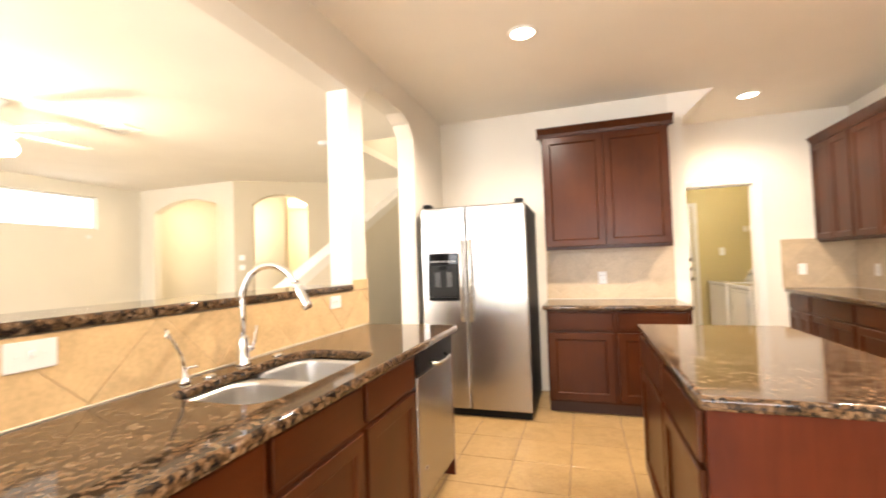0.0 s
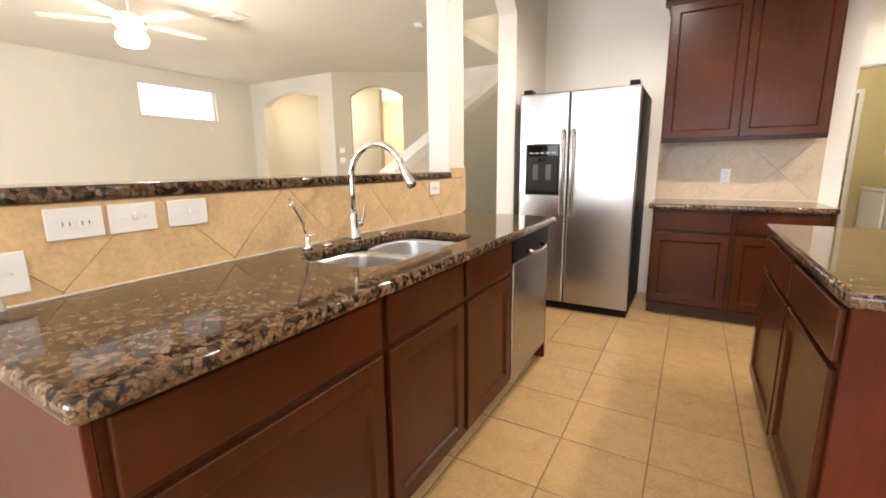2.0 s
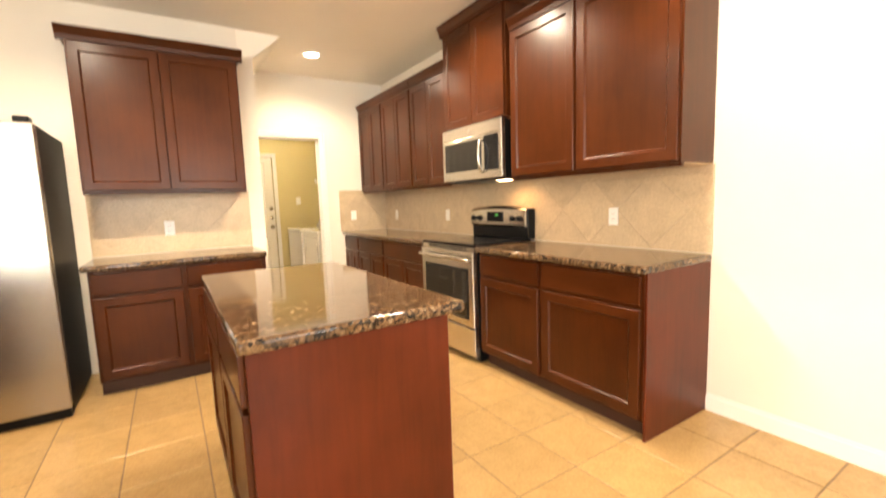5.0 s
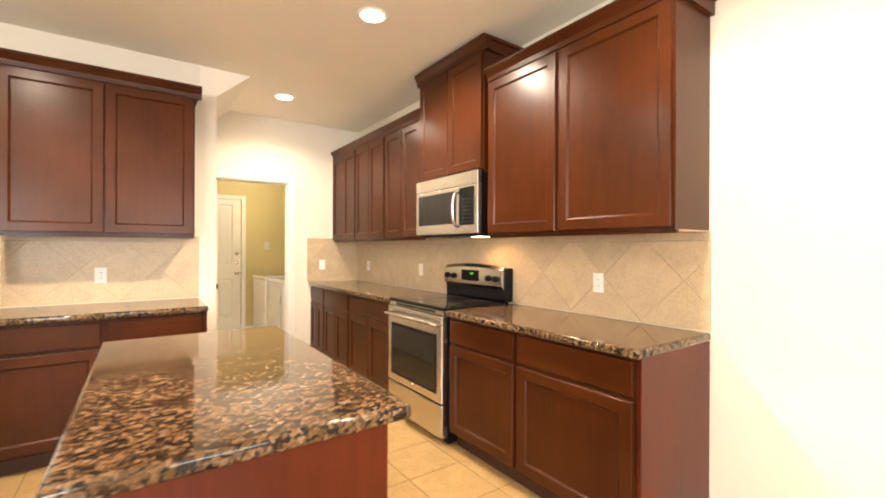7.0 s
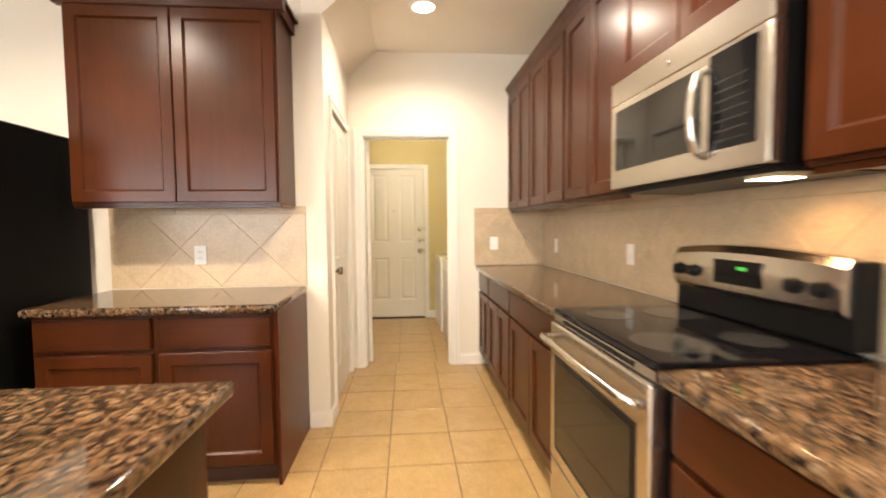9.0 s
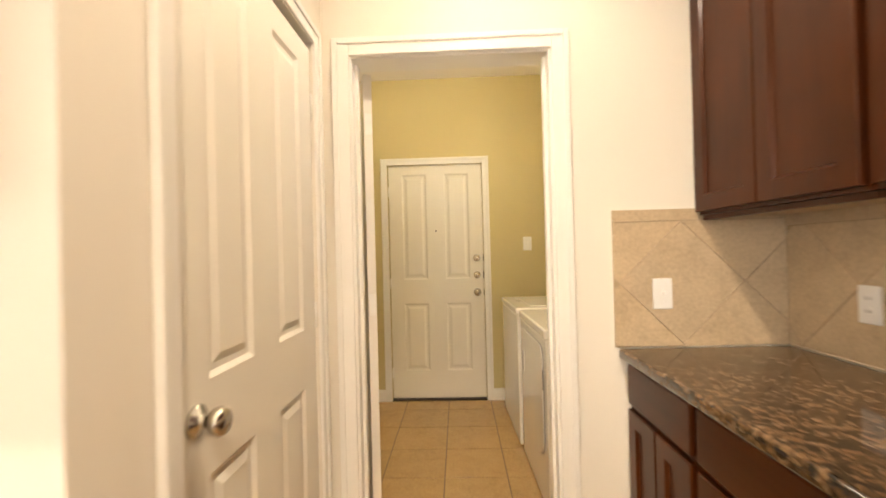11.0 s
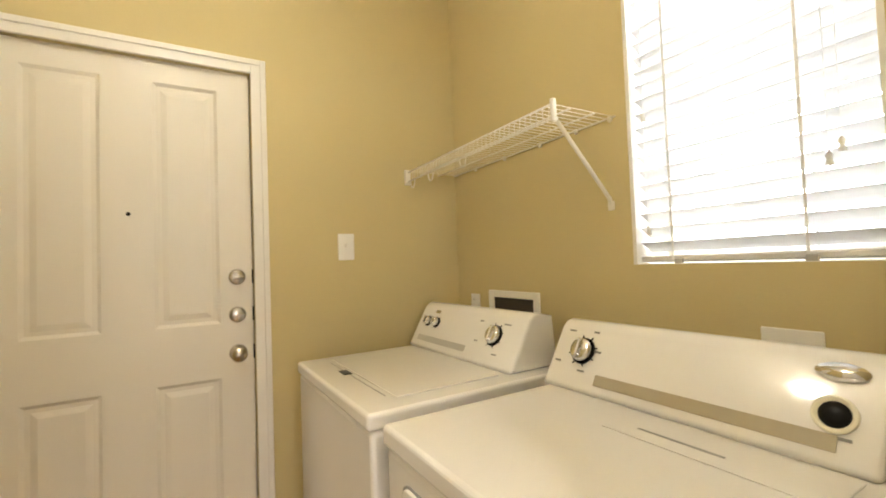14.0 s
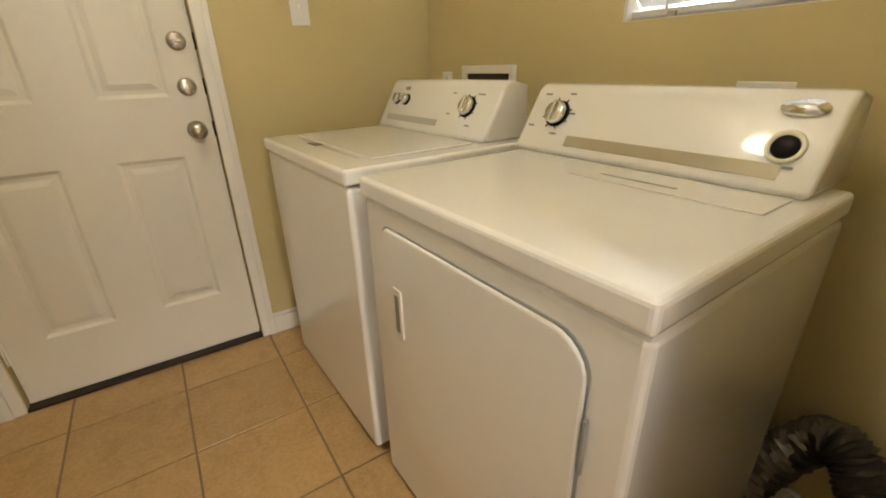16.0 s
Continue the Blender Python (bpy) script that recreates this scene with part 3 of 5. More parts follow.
def electric_range():
    o = Vector((2.3, 2.935, 0))
    c = thing("electric_range", "stainless electric range with black glass cooktop and backguard", "range", Matrix.Translation(o))

    def b(a, e, bevel=0.0, seg=1):
        return boxes((Vector(a) - o, Vector(e) - o), bevel=bevel, seg=seg)
    y0, y1 = 2.558, 3.312
    part("body", b((2.02, y0, 0.02), (2.615, y1, 0.895)), BLACKT, c, "black side panels")
    top = part("cooktop", b((1.985, y0 - 0.002, 0.896), (2.56, y1 + 0.002, 0.918), 0.006, 2), BGLASS, c, "black glass cooktop")
    for k, (x, y, r) in enumerate(((2.14, 2.74, 0.115), (2.14, 3.13, 0.085), (2.40, 2.74, 0.085), (2.40, 3.13, 0.105))):
        bm = bmesh.new()
        add_lathe(bm, [(r - 0.003, 0), (r, 0), (r, 0.0004), (r - 0.003, 0.0004)], Vector((x, y, 0.9182)) - o, "z", 40)
        part("burner_ring", bm, material("burner_ring", (0.02, 0.02, 0.021), 0.12) if k == 0 else bpy.data.materials["burner_ring"], top)
    door = part("oven_door", b((1.968, y0 + 0.006, 0.285), (2.02, y1 - 0.006, 0.862), 0.008, 2), STEEL_H, c, "stainless oven door")
    part("oven_window", b((1.964, y0 + 0.085, 0.36), (1.9675, y1 - 0.085, 0.715)), OVENGLASS, door, "smoked glass oven window")
    part("window_border", b((1.9655, y0 + 0.065, 0.34), (1.9679, y1 - 0.065, 0.735)), BLACK, door)
    hp = [(1.966, y0 + 0.03, 0.80), (1.930, y0 + 0.035, 0.807), (1.918, y0 + 0.06, 0.81), (1.910, 2.935, 0.812), (1.918, y1 - 0.06, 0.81), (1.930, y1 - 0.035, 0.807), (1.966, y1 - 0.03, 0.80)]
    part("handle", tube([Vector(p) - o for p in hp], 0.014, 12), STEEL_H, door, "bright steel bar handle")
    bm = bmesh.new()
    for i in range(16):
        yy = y0 + 0.11 + i * 0.034
        add_box(bm, Vector((1.983, yy, 0.872)) - o, Vector((1.9855, yy + 0.022, 0.888)) - o)
    part("vent_trim", b((1.986, y0 + 0.006, 0.866), (2.02, y1 - 0.006, 0.894)), STEEL_H, c, "stainless vent trim")
    part("vent_slots", bm, BLACK, c)
    part("storage_drawer", b((1.972, y0 + 0.006, 0.055), (2.02, y1 - 0.006, 0.275), 0.006, 2), STEEL_H, c, "stainless storage drawer")
    part("badge", lathe([(0.012, 0), (0.012, -0.002), (0.0, -0.003)], Vector((1.968, 2.935, 0.315)) - o, "x", 14), CHROME, door)
    # backguard with a curved steel face
    guard = part("backguard", b((2.535, y0 + 0.004, 0.918), (2.612, y1 - 0.004, 1.165), 0.01, 2), BLACK, c, "black backguard")
    prof = [(2.536, 1.01), (2.528, 1.01), (2.512, 1.03), (2.506, 1.09), (2.514, 1.145), (2.534, 1.17), (2.56, 1.173), (2.56, 1.15), (2.536, 1.13)]
    bm = bmesh.new()
    n = 12
    rows = []
    for i in range(n + 1):
        u = i / n
        bow = 0.020 * (1 - (2 * u - 1) ** 2)
        y = y0 + 0.02 + u * (y1 - y0 - 0.04)
        rows.append([bm.verts.new(Vector((x - bow * 0.4, y, z + (bow if z > 1.08 else 0))) - o) for x, z in prof])
    for r0, r1 in zip(rows, rows[1:]):
        for k in range(len(prof)):
            bm.faces.new((r0[k], r0[(k + 1) % len(prof)], r1[(k + 1) % len(prof)], r1[k]))
    bm.faces.new(rows[0][::-1])
    bm.faces.new(rows[-1])
    bmesh.ops.recalc_face_normals(bm, faces=bm.faces)
    part("control_panel", bm, STEEL_H, guard, "curved stainless control panel")
    part("display", b((2.494, 2.83, 1.055), (2.500, 3.04, 1.14), 0.002), BGLASS, guard, "black clock display")
    part("clock_digits", b((2.4925, 2.885, 1.108), (2.4938, 2.925, 1.120)), glow("green_digits", (0.05, 0.5, 0.08), 0.3), guard)
    for y in (2.63, 2.715, 3.15, 3.24):
        bm = lathe([(0.024, 0.0), (0.026, -0.006), (0.020, -0.022), (0.018, -0.026), (0.0, -0.027)], Vector((2.506, y, 1.085)) - o, "x", 20)
        add_box(bm, Vector((2.472, y - 0.004, 1.066)) - o, Vector((2.482, y + 0.004, 1.104)) - o, 0.002)
        part("knob", bm, BLACK, guard, "black control knob")


electric_range()


def microwave():
    o = Vector((2.4, 2.93, 1.40))
    c = thing("microwave", "stainless over-range microwave under the raised cabinet", "microwave", Matrix.Translation(o))

    def b(a, e, bevel=0.0, seg=1):
        return boxes((Vector(a) - o, Vector(e) - o), bevel=bevel, seg=seg)
    y0, y1, z0, z1 = 2.52, 3.318, 1.415, 1.852
    part("body", b((2.27, y0 + 0.003, z0), (2.615, y1 - 0.003, z1)), BLACKT, c, "black steel casing")
    part("top_trim", b((2.232, y0, z1 - 0.095), (2.27, y1, z1), 0.004), STEEL_H, c, "stainless vent strip")
    front = part("door", b((2.232, y0, z0), (2.27, y1, z1 - 0.096), 0.005, 2), STEEL_H, c, "stainless door frame")
    part("window", b((2.228, y0 + 0.245, z0 + 0.075), (2.2318, y1 - 0.045, z1 - 0.125)), OVENGLASS, front, "smoked door glass")
    keys = part("keypad", b((2.228, y0 + 0.04, z0 + 0.06), (2.2318, y0 + 0.205, z1 - 0.110)), BGLASS, front, "black keypad")
    ink = material("faint_print", (0.020, 0.020, 0.021), 0.06, spec=0.16)
    for r in range(7):
        part("printed_line", b((2.2274, y0 + 0.065, z0 + 0.080 + r * 0.027), (2.2279, y0 + 0.180, z0 + 0.085 + r * 0.027)), ink, keys)
    hy = y0 + 0.225
    hp = [(2.232, hy, z0 + 0.05), (2.205, hy, z0 + 0.065), (2.190, hy, z0 + 0.11), (2.184, hy, z0 + 0.175), (2.190, hy, z0 + 0.235), (2.205, hy, z0 + 0.285), (2.232, hy, z0 + 0.30)]
    part("handle", tube([Vector(p) - o for p in hp], 0.012, 12), STEEL_H, front, "bowed steel handle")
    part("badge", lathe([(0.013, 0), (0.013, -0.002), (0.0, -0.003)], Vector((2.232, 2.93, z1 - 0.048)) - o, "x", 14), CHROME, c)
    part("underside", b((2.275, y0 + 0.01, z0 - 0.018), (2.60, y1 - 0.01, z0 - 0.0005)), BLACK, c, "dark underside with grease filters")
    part("task_light", b((2.37, 2.655, z0 - 0.021), (2.46, 2.745, z0 - 0.0185)), glow("warm_lens", (1.0, 0.72, 0.42), 16), c, "lit task light lens")


microwave()


# ---------- sink and taps ----------
def sink():
    c = thing("sink", "double-bowl stainless undermount sink", "sink", pose(0, 0, 0))
    cx = (SX0 + SX1) / 2
    bm = bmesh.new()
    bowls = [(SY0 + 0.005, (SY0 + SY1) / 2 - 0.012), ((SY0 + SY1) / 2 + 0.012, SY1 - 0.005)]
    for y0, y1 in bowls:
        bm = bmesh.new()
        w, h = SX1 - SX0 + 0.012, y1 - y0
        rings = []
        for z, ins, r in ((0.864, 0.0, 0.075), (0.845, 0.002, 0.075), (0.72, 0.010, 0.07), (0.69, 0.022, 0.06), (0.678, 0.05, 0.05), (0.674, 0.12, 0.02)):
            rings.append([bm.verts.new((x, y, z)) for x, y in rounded(w - 2 * ins, h - 2 * ins, min(r, h / 2 - ins - 0.002), 5, cx, (y0 + y1) / 2)])
        for a, b in zip(rings, rings[1:]):
            for k in range(len(a)):
                f = bm.faces.new((a[k], b[k], b[(k + 1) % len(a)], a[(k + 1) % len(a)]))
                f.smooth = True
        bm.faces.new(rings[-1])
        bmesh.ops.recalc_face_normals(bm, faces=bm.faces)
        bmesh.ops.solidify(bm, geom=bm.faces, thickness=0.0015)
        bowl = part("bowl", bm, SINK, c, "satin steel bowl")
        part("drain", lathe([(0.045, 0.0), (0.043, 0.003), (0.030, 0.001), (0.028, -0.002), (0.0, -0.002)], (cx, (y0 + y1) / 2, 0.677), "z", 24), CHROME, bowl, "chrome drain")
    part("divider", boxes(((SX0 + 0.0, (SY0 + SY1) / 2 - 0.0125, 0.78), (SX1, (SY0 + SY1) / 2 + 0.0125, 0.8635)), bevel=0.010, seg=3), SINK, c)


sink()


def taps():
    x, y, z = -1.395, 1.315, 0.905
    f = thing("kitchen_faucet", "chrome gooseneck pull-down kitchen faucet on the granite", "faucet", pose(x, y, z))
    part("base", lathe([(0.030, 0), (0.030, 0.006), (0.024, 0.012), (0.022, 0.10), (0.018, 0.115), (0.014, 0.12)], (0, 0, 0)), CHROME, f)
    pts = [(0, 0, 0.11), (0, 0, 0.20), (0, 0, 0.26)]
    R = 0.140
    for k in range(1, 15):
        a = math.pi * (1 - k / 15 * 0.93)
        pts.append((R + R * math.cos(a), 0, 0.26 + R * math.sin(a)))
    part("spout", tube(pts, 0.0125, 16), CHROME, f)
    end = Vector(pts[-1])
    d = (end - Vector(pts[-2])).normalized()
    part("spray_head", tube([end - d * 0.01, end, end + d * 0.03, end + d * 0.085, end + d * 0.10], [0.013, 0.016, 0.017, 0.021, 0.017], 18), CHROME, f, "chrome pull-down spray head")
    bm = tube([(0, 0.015, 0.055), (0, 0.035, 0.058), (0, 0.05, 0.06)], 0.013, 14)
    add_tube(bm, [(0, 0.045, 0.06), (0.004, 0.058, 0.085), (0.006, 0.066, 0.125), (0.006, 0.07, 0.15)], [0.010, 0.008, 0.006, 0.007], 12)
    part("lever", bm, CHROME, f, "chrome side lever")
    t = thing("filter_tap", "slim chrome drinking-water tap on the granite", "tap", pose(-1.385, 1.035, z))
    part("base", lathe([(0.020, 0), (0.020, 0.006), (0.012, 0.014), (0.011, 0.045), (0.008, 0.05)], (0, 0, 0), seg=18), CHROME, t)
    part("spout", tube([(0, 0, 0.045), (0, -0.012, 0.10), (0, -0.045, 0.155), (0.004, -0.066, 0.185), (0.014, -0.078, 0.195), (0.026, -0.085, 0.188), (0.03, -0.087, 0.168)], 0.0055, 10), CHROME, t)
    part("lever", tube([(0, 0.006, 0.05), (0.012, 0.022, 0.054), (0.02, 0.036, 0.052)], 0.004, 8), CHROME, t)
    for yy in (1.125, 1.49):
        b = thing("counter_button", "small round chrome button on the granite", "button", pose(-1.37, yy, z), "counter buttons")
        part("cap", lathe([(0.021, 0), (0.021, 0.005), (0.016, 0.010), (0.0, 0.011)], (0, 0, 0), seg=18), CHROME, b)


taps()

# bar ledge
led = thing("bar_ledge", "raised polished granite bar ledge on the half wall", "ledge", pose(0, 0, 0))
part("slab", add_slab(bmesh.new(), rect(WL - TW - 0.19, 0.225, WL + 0.022, 2.305, 0.02), 1.139, 1.178), GRANITE, led)


# ---------- recessed lights ----------
# The assumed and added cans get a fixture as well.
for i, (cx, cy) in enumerate(CANS):
    r = thing("recessed_light", "lit round recessed ceiling light with white trim", "ceiling light", pose(cx, cy, CEIL), "recessed lights")
    part("trim_ring", lathe([(0.098, 0.0), (0.098, -0.004), (0.080, -0.010), (0.074, -0.006), (0.074, -0.001)], (0, 0, 0), seg=32), TRIM, r, "white trim ring")
    part("lens", lathe([(0.073, -0.002), (0.073, -0.005), (0.04, -0.007), (0.0, -0.008)], (0, 0, 0), seg=28), LAMP_ON, r, "glowing lens")


# ---------- doors and trim ----------
def add_four_panel(bm, w, h=2.03, t=0.035, lock=(0.82, 1.03)):
    """A moulded four-panel door leaf: local x across, front on y = 0, back on y = t."""
    cols = [(0.113, w / 2 - 0.077), (w / 2 + 0.077, w - 0.113)]
    rows = [(0.237, lock[0]), (lock[1], h - 0.085)]
    for face, sign in ((0.0, 1), (t, -1)):
        xs = sorted({0, w, *[v for c in cols for v in c]})
        zs = sorted({0, h, *[v for r in rows for v in r]})
        for xa, xb in zip(xs, xs[1:]):
            for za, zb in zip(zs, zs[1:]):
                if (xa, xb) in cols and (za, zb) in rows:
                    rings = []
                    for ins, dep in ((0, 0), (0.012, 0.009), (0.026, 0.009), (0.046, 0.002)):
                        y = face + sign * dep
                        rings.append([bm.verts.new(p) for p in ((xa + ins, y, za + ins), (xb - ins, y, za + ins), (xb - ins, y, zb - ins), (xa + ins, y, zb - ins))])
                    for p, q in zip(rings, rings[1:]):
                        for k in range(4):
                            bm.faces.new((p[k], p[(k + 1) % 4], q[(k + 1) % 4], q[k]))
                    bm.faces.new(rings[-1])
                else:
                    bm.faces.new([bm.verts.new(p) for p in ((xa, face, za), (xb, face, za), (xb, face, zb), (xa, face, zb))])
    for a, b in (((0, 0), (0, 1)), ((1, 0), (1, 1))):
        x = w * a[0]
        bm.faces.new([bm.verts.new(p) for p in ((x, 0, 0), (x, t, 0), (x, t, h), (x, 0, h))])
    for z in (0, h):
        bm.faces.new([bm.verts.new(p) for p in ((0, 0, z), (w, 0, z), (w, t, z), (0, t, z))])
    bmesh.ops.remove_doubles(bm, verts=bm.verts, dist=1e-5)
    bmesh.ops.recalc_face_normals(bm, faces=bm.faces)
    return bm


def knob(door, x, z, y=0.0, sign=-1):
    prof = [(0.033, 0.0), (0.033, 0.005), (0.014, 0.010), (0.012, 0.028), (0.026, 0.036), (0.030, 0.050), (0.024, 0.062), (0.0, 0.064)]
    part("knob", lathe([(r, sign * h) for r, h in prof], (x, y, z), "y", 22), NICKEL, door, "satin nickel knob")


def hinges(door, x, zs, y):
    for z in zs:
        bm = tube([(x, y, z - 0.045), (x, y, z + 0.045)], 0.0045, 10)
        add_box(bm, (x - 0.002, y, z - 0.045), (x + 0.012, y + 0.003, z + 0.045))
        part("hinge", bm, TRIM, door, "white painted hinge")


def casing(name, axis, at, a, b, top, out, w=0.062, label="white door casing"):
    """Stepped casing round a doorway; out is the way that the wall's face looks along the axis."""
    c = tagged(new(name), label, "trim", "", "structure")
    for k, (inset, depth) in enumerate(((0.0, 0.012), (0.016, 0.019))):
        pieces = [((a - w, 0), (a - inset, top + w)), ((b + inset, 0), (b + w, top + w)), ((a - inset, top + inset), (b + inset, top + w))]
        if k:
            pieces = [((a - w, 0), (a - w + 0.022, top + w)), ((b + w - 0.022, 0), (b + w, top + w)), ((a - w + 0.022, top + w - 0.022), (b + w - 0.022, top + w))]
        for (u0, z0), (u1, z1) in pieces:
            lo, hi = sorted((at + out * (0.012 if k else 0.0), at + out * depth))
            p, q = ((u0, lo, z0), (u1, hi, z1)) if axis == "y" else ((lo, u0, z0), (hi, u1, z1))
            part("casing", boxes((p, q), bevel=0.002), TRIM, c)
    return c


# exterior door at the end of the laundry
gd = tagged(part("door_1", add_four_panel(bmesh.new(), GX1 - GX0 - 0.014), DOORP), "closed white four-panel exterior door with deadbolts", "door", "", "structure")
gd.matrix_world = pose(GX0 + 0.007, YG + 0.022, 0.018)
for z in (0.928, 1.078, 1.226):
    if z < 1:
        knob(gd, 0.752, z - 0.018)
    else:
        bm = lathe([(0.031, 0), (0.031, -0.008), (0.026, -0.014), (0.020, -0.016), (0.0, -0.017)], (0.752, 0, z - 0.018), "y", 24)
        if z > 1.2:
            add_box(bm, (0.737, -0.030, z - 0.024), (0.767, -0.014, z - 0.012), 0.003)
        part("deadbolt", bm, NICKEL, gd, "satin nickel deadbolt")
for z in (0.928, 1.078, 1.226):
    part("strike_plate", boxes(((0.8065, -0.004, z - 0.045), (0.812, 0.004, z + 0.01))), BLACK, gd)
part("peephole", lathe([(0.007, 0), (0.007, -0.003), (0.0, -0.003)], (0.405, 0, 1.45), "y", 14), BLACK, gd, "dark peephole")
hinges(gd, -0.003, (0.22, 1.0, 1.80), -0.006)
casing("door_casing", "y", YG, GX0 - 0.001, GX1 + 0.001, 2.045, -1, 0.056)
structure("threshold", boxes(((GX0, YG - 0.012, 0.0005), (GX1, YG + 0.10, 0.014)), bevel=0.003), material("dark_bronze_threshold", (0.03, 0.02, 0.014), 0.5, 0.6), "dark metal threshold under the exterior door", "threshold")
# added unseen slab closes the whole opening behind the leaf
structure("door_backing", boxes(((GX0, YG + 0.058, 0), (GX1, YG + 0.118, 2.045))), DOORP, "unseen white slab closing the doorway behind the leaf", "trim")

# laundry door, standing open against the side
ld = tagged(part("door_2", add_four_panel(bmesh.new(), 0.755), DOORP), "white four-panel interior door standing open", "door", "", "structure")
ld.matrix_world = pose(1.034, YF + 0.134, 0.012, 0, 0, 109)
knob(ld, 0.690, 0.955)
knob(ld, 0.690, 0.955, 0.035, 1)
for z in (0.20, 1.06, 1.82):
    part("hinge", boxes(((-0.003, 0.004, z - 0.045), (0.0, 0.031, z + 0.045)), bevel=0.0008), TRIM, ld, "white painted hinge leaf")
casing("door_casing", "y", YF, DX0 + 0.006, DX1 - 0.006, DZ - 0.006, -1, 0.066)
casing("door_casing", "y", YF + 0.126, DX0 + 0.006, DX1 - 0.006, DZ - 0.006, 1)
structure("door_jamb", boxes(((DX0, YF + 0.001, 0), (DX0 + 0.016, YF + 0.125, DZ)), ((DX1 - 0.016, YF + 0.001, 0), (DX1, YF + 0.125, DZ)), ((DX0 + 0.016, YF + 0.001, DZ - 0.016), (DX1 - 0.016, YF + 0.125, DZ)),
                             ((DX1 - 0.028, YF + 0.05, 0), (DX1 - 0.016, YF + 0.085, DZ - 0.016)), ((DX0 + 0.016, YF + 0.05, 0), (DX0 + 0.028, YF + 0.085, DZ - 0.016))), TRIM, "white jamb with door stop", "trim")

# pantry door, closed
pdoor = tagged(part("door_3", add_four_panel(bmesh.new(), PY1 - PY0 - 0.012, lock=(0.828, 1.025)), DOORP), "closed white four-panel pantry door", "door", "", "structure")
pdoor.matrix_world = pose(PX - 0.010, PY0 + 0.006, 0.010, 0, 0, 90)
knob(pdoor, 0.065, 0.955)
hinges(pdoor, PY1 - PY0 - 0.014, (0.22, 1.06, 1.82), -0.005)
casing("door_casing", "x", PX, PY0, PY1, DZ, 1, 0.056)


def baseboard(a, b):
    """White skirting between two corners of its footprint."""
    bm = boxes(((a[0], a[1], 0), (b[0], b[1], 0.085)), bevel=0.001)
    cx, cy = 0.004 if abs(b[0] - a[0]) < 0.03 else 0, 0.004 if abs(b[1] - a[1]) < 0.03 else 0
    add_box(bm, (a[0] + cx, a[1] + cy, 0.085), (b[0] - cx, b[1] - cy, 0.102), 0.002)
    return structure("baseboard", bm, TRIM, "white painted baseboard", "baseboard")


baseboard((WR - 0.014, YS, 0), (WR, 1.228, 0))
baseboard((DX1 + 0.066, YF - 0.014, 0), (2.028, YF, 0))
baseboard((0.738, YB - 0.014, 0), (PX + 0.014, YB, 0))
baseboard((PX, YB, 0), (PX + 0.014, PY0 - 0.058, 0))
baseboard((GX1 + 0.058, YG - 0.014, 0), (LR, YG, 0))
baseboard((LX, YG - 0.014, 0), (GX0 - 0.058, YG, 0))
baseboard((LX, YF + 0.126, 0), (LX + 0.014, YG - 0.014, 0))
baseboard((LR - 0.014, YF + 0.126, 0), (LR, YG - 0.014, 0))
baseboard((WL, -0.28, 0), (WL + 0.014, 0.1, 0))


# ---------- switches and sockets ----------
def wall_plate(m, kind, label, w=0.072, h=0.116):
    """Local x across, the face looks to -y, centred on the origin."""
    c = thing("wall_plate", label, "socket" if kind == "socket" else "switch", m, "wall plates")
    part("plate", boxes(((-w / 2, -0.006, -h / 2), (w / 2, 0, h / 2)), bevel=0.003, seg=2), PLASTIC, c)
    if kind == "socket":
        for s in (-1, 1):
            off = (0, s * 0.020) if h > w else (s * 0.020, 0)
            r = part("receptacle", prism(rounded(0.034, 0.028, 0.010, 3, *off), "y", -0.0085, -0.0061), PLASTIC, c)
            part("slots", boxes(*[((off[0] + d - 0.0012, -0.0092, off[1] - 0.005), (off[0] + d + 0.0012, -0.0086, off[1] + 0.005)) for d in (-0.007, 0.007)]), SLOT, r)
    elif kind == "switch":
        part("toggle", boxes(((-0.005, -0.019, -0.004), (0.005, -0.006, 0.013)), bevel=0.002), PLASTIC, c)
        for z in (-0.031, 0.031):
            off = (0, z) if h > w else (z, 0)
            part("screw", lathe([(0.003, -0.006), (0.003, -0.0072), (0.0, -0.0074)], (off[0], 0, off[1]), "y", 10), PLASTIC, c)
    return c


SX = WR - 0.0125
wall_plate(pose(SX, 1.842, 1.106, 0, 0, -90), "socket", "white duplex socket on the tan backsplash")
wall_plate(pose(SX, 3.85, 1.10, 0, 0, -90), "switch", "white switch on the tan backsplash")
wall_plate(pose(SX, 5.05, 1.095, 0, 0, -90), "socket", "white duplex socket on the far backsplash")
wall_plate(pose(2.150, YF - 0.0125, 1.108), "switch", "white toggle switch on the tiled return")
wall_plate(pose(0.118, YB - 0.0125, 1.105), "socket", "white duplex socket behind the small worktop")
BX = WL + 0.0125
wall_plate(pose(BX, 0.353, 1.085, 0, 0, 90), "socket", "white double socket on the bar backsplash", 0.120, 0.078)
wall_plate(pose(BX, 0.483, 1.085, 0, 0, 90), "switch", "white sideways switch on the bar backsplash", 0.118, 0.078)
wall_plate(pose(BX, 0.633, 1.085, 0, 0, 90), "switch", "white sideways switch on the bar backsplash", 0.118, 0.078)
wall_plate(pose(BX, 0.190, 0.985, 0, 0, 90), "switch", "white switch on the wall beside the bar", 0.118, 0.098)
wall_plate(pose(BX, 2.09, 1.085, 0, 0, 90), "socket", "small white socket near the bar column", 0.110, 0.072)
wall_plate(pose(1.981, YG - 0.0005, 1.338), "switch", "white toggle switch on the golden laundry wall")

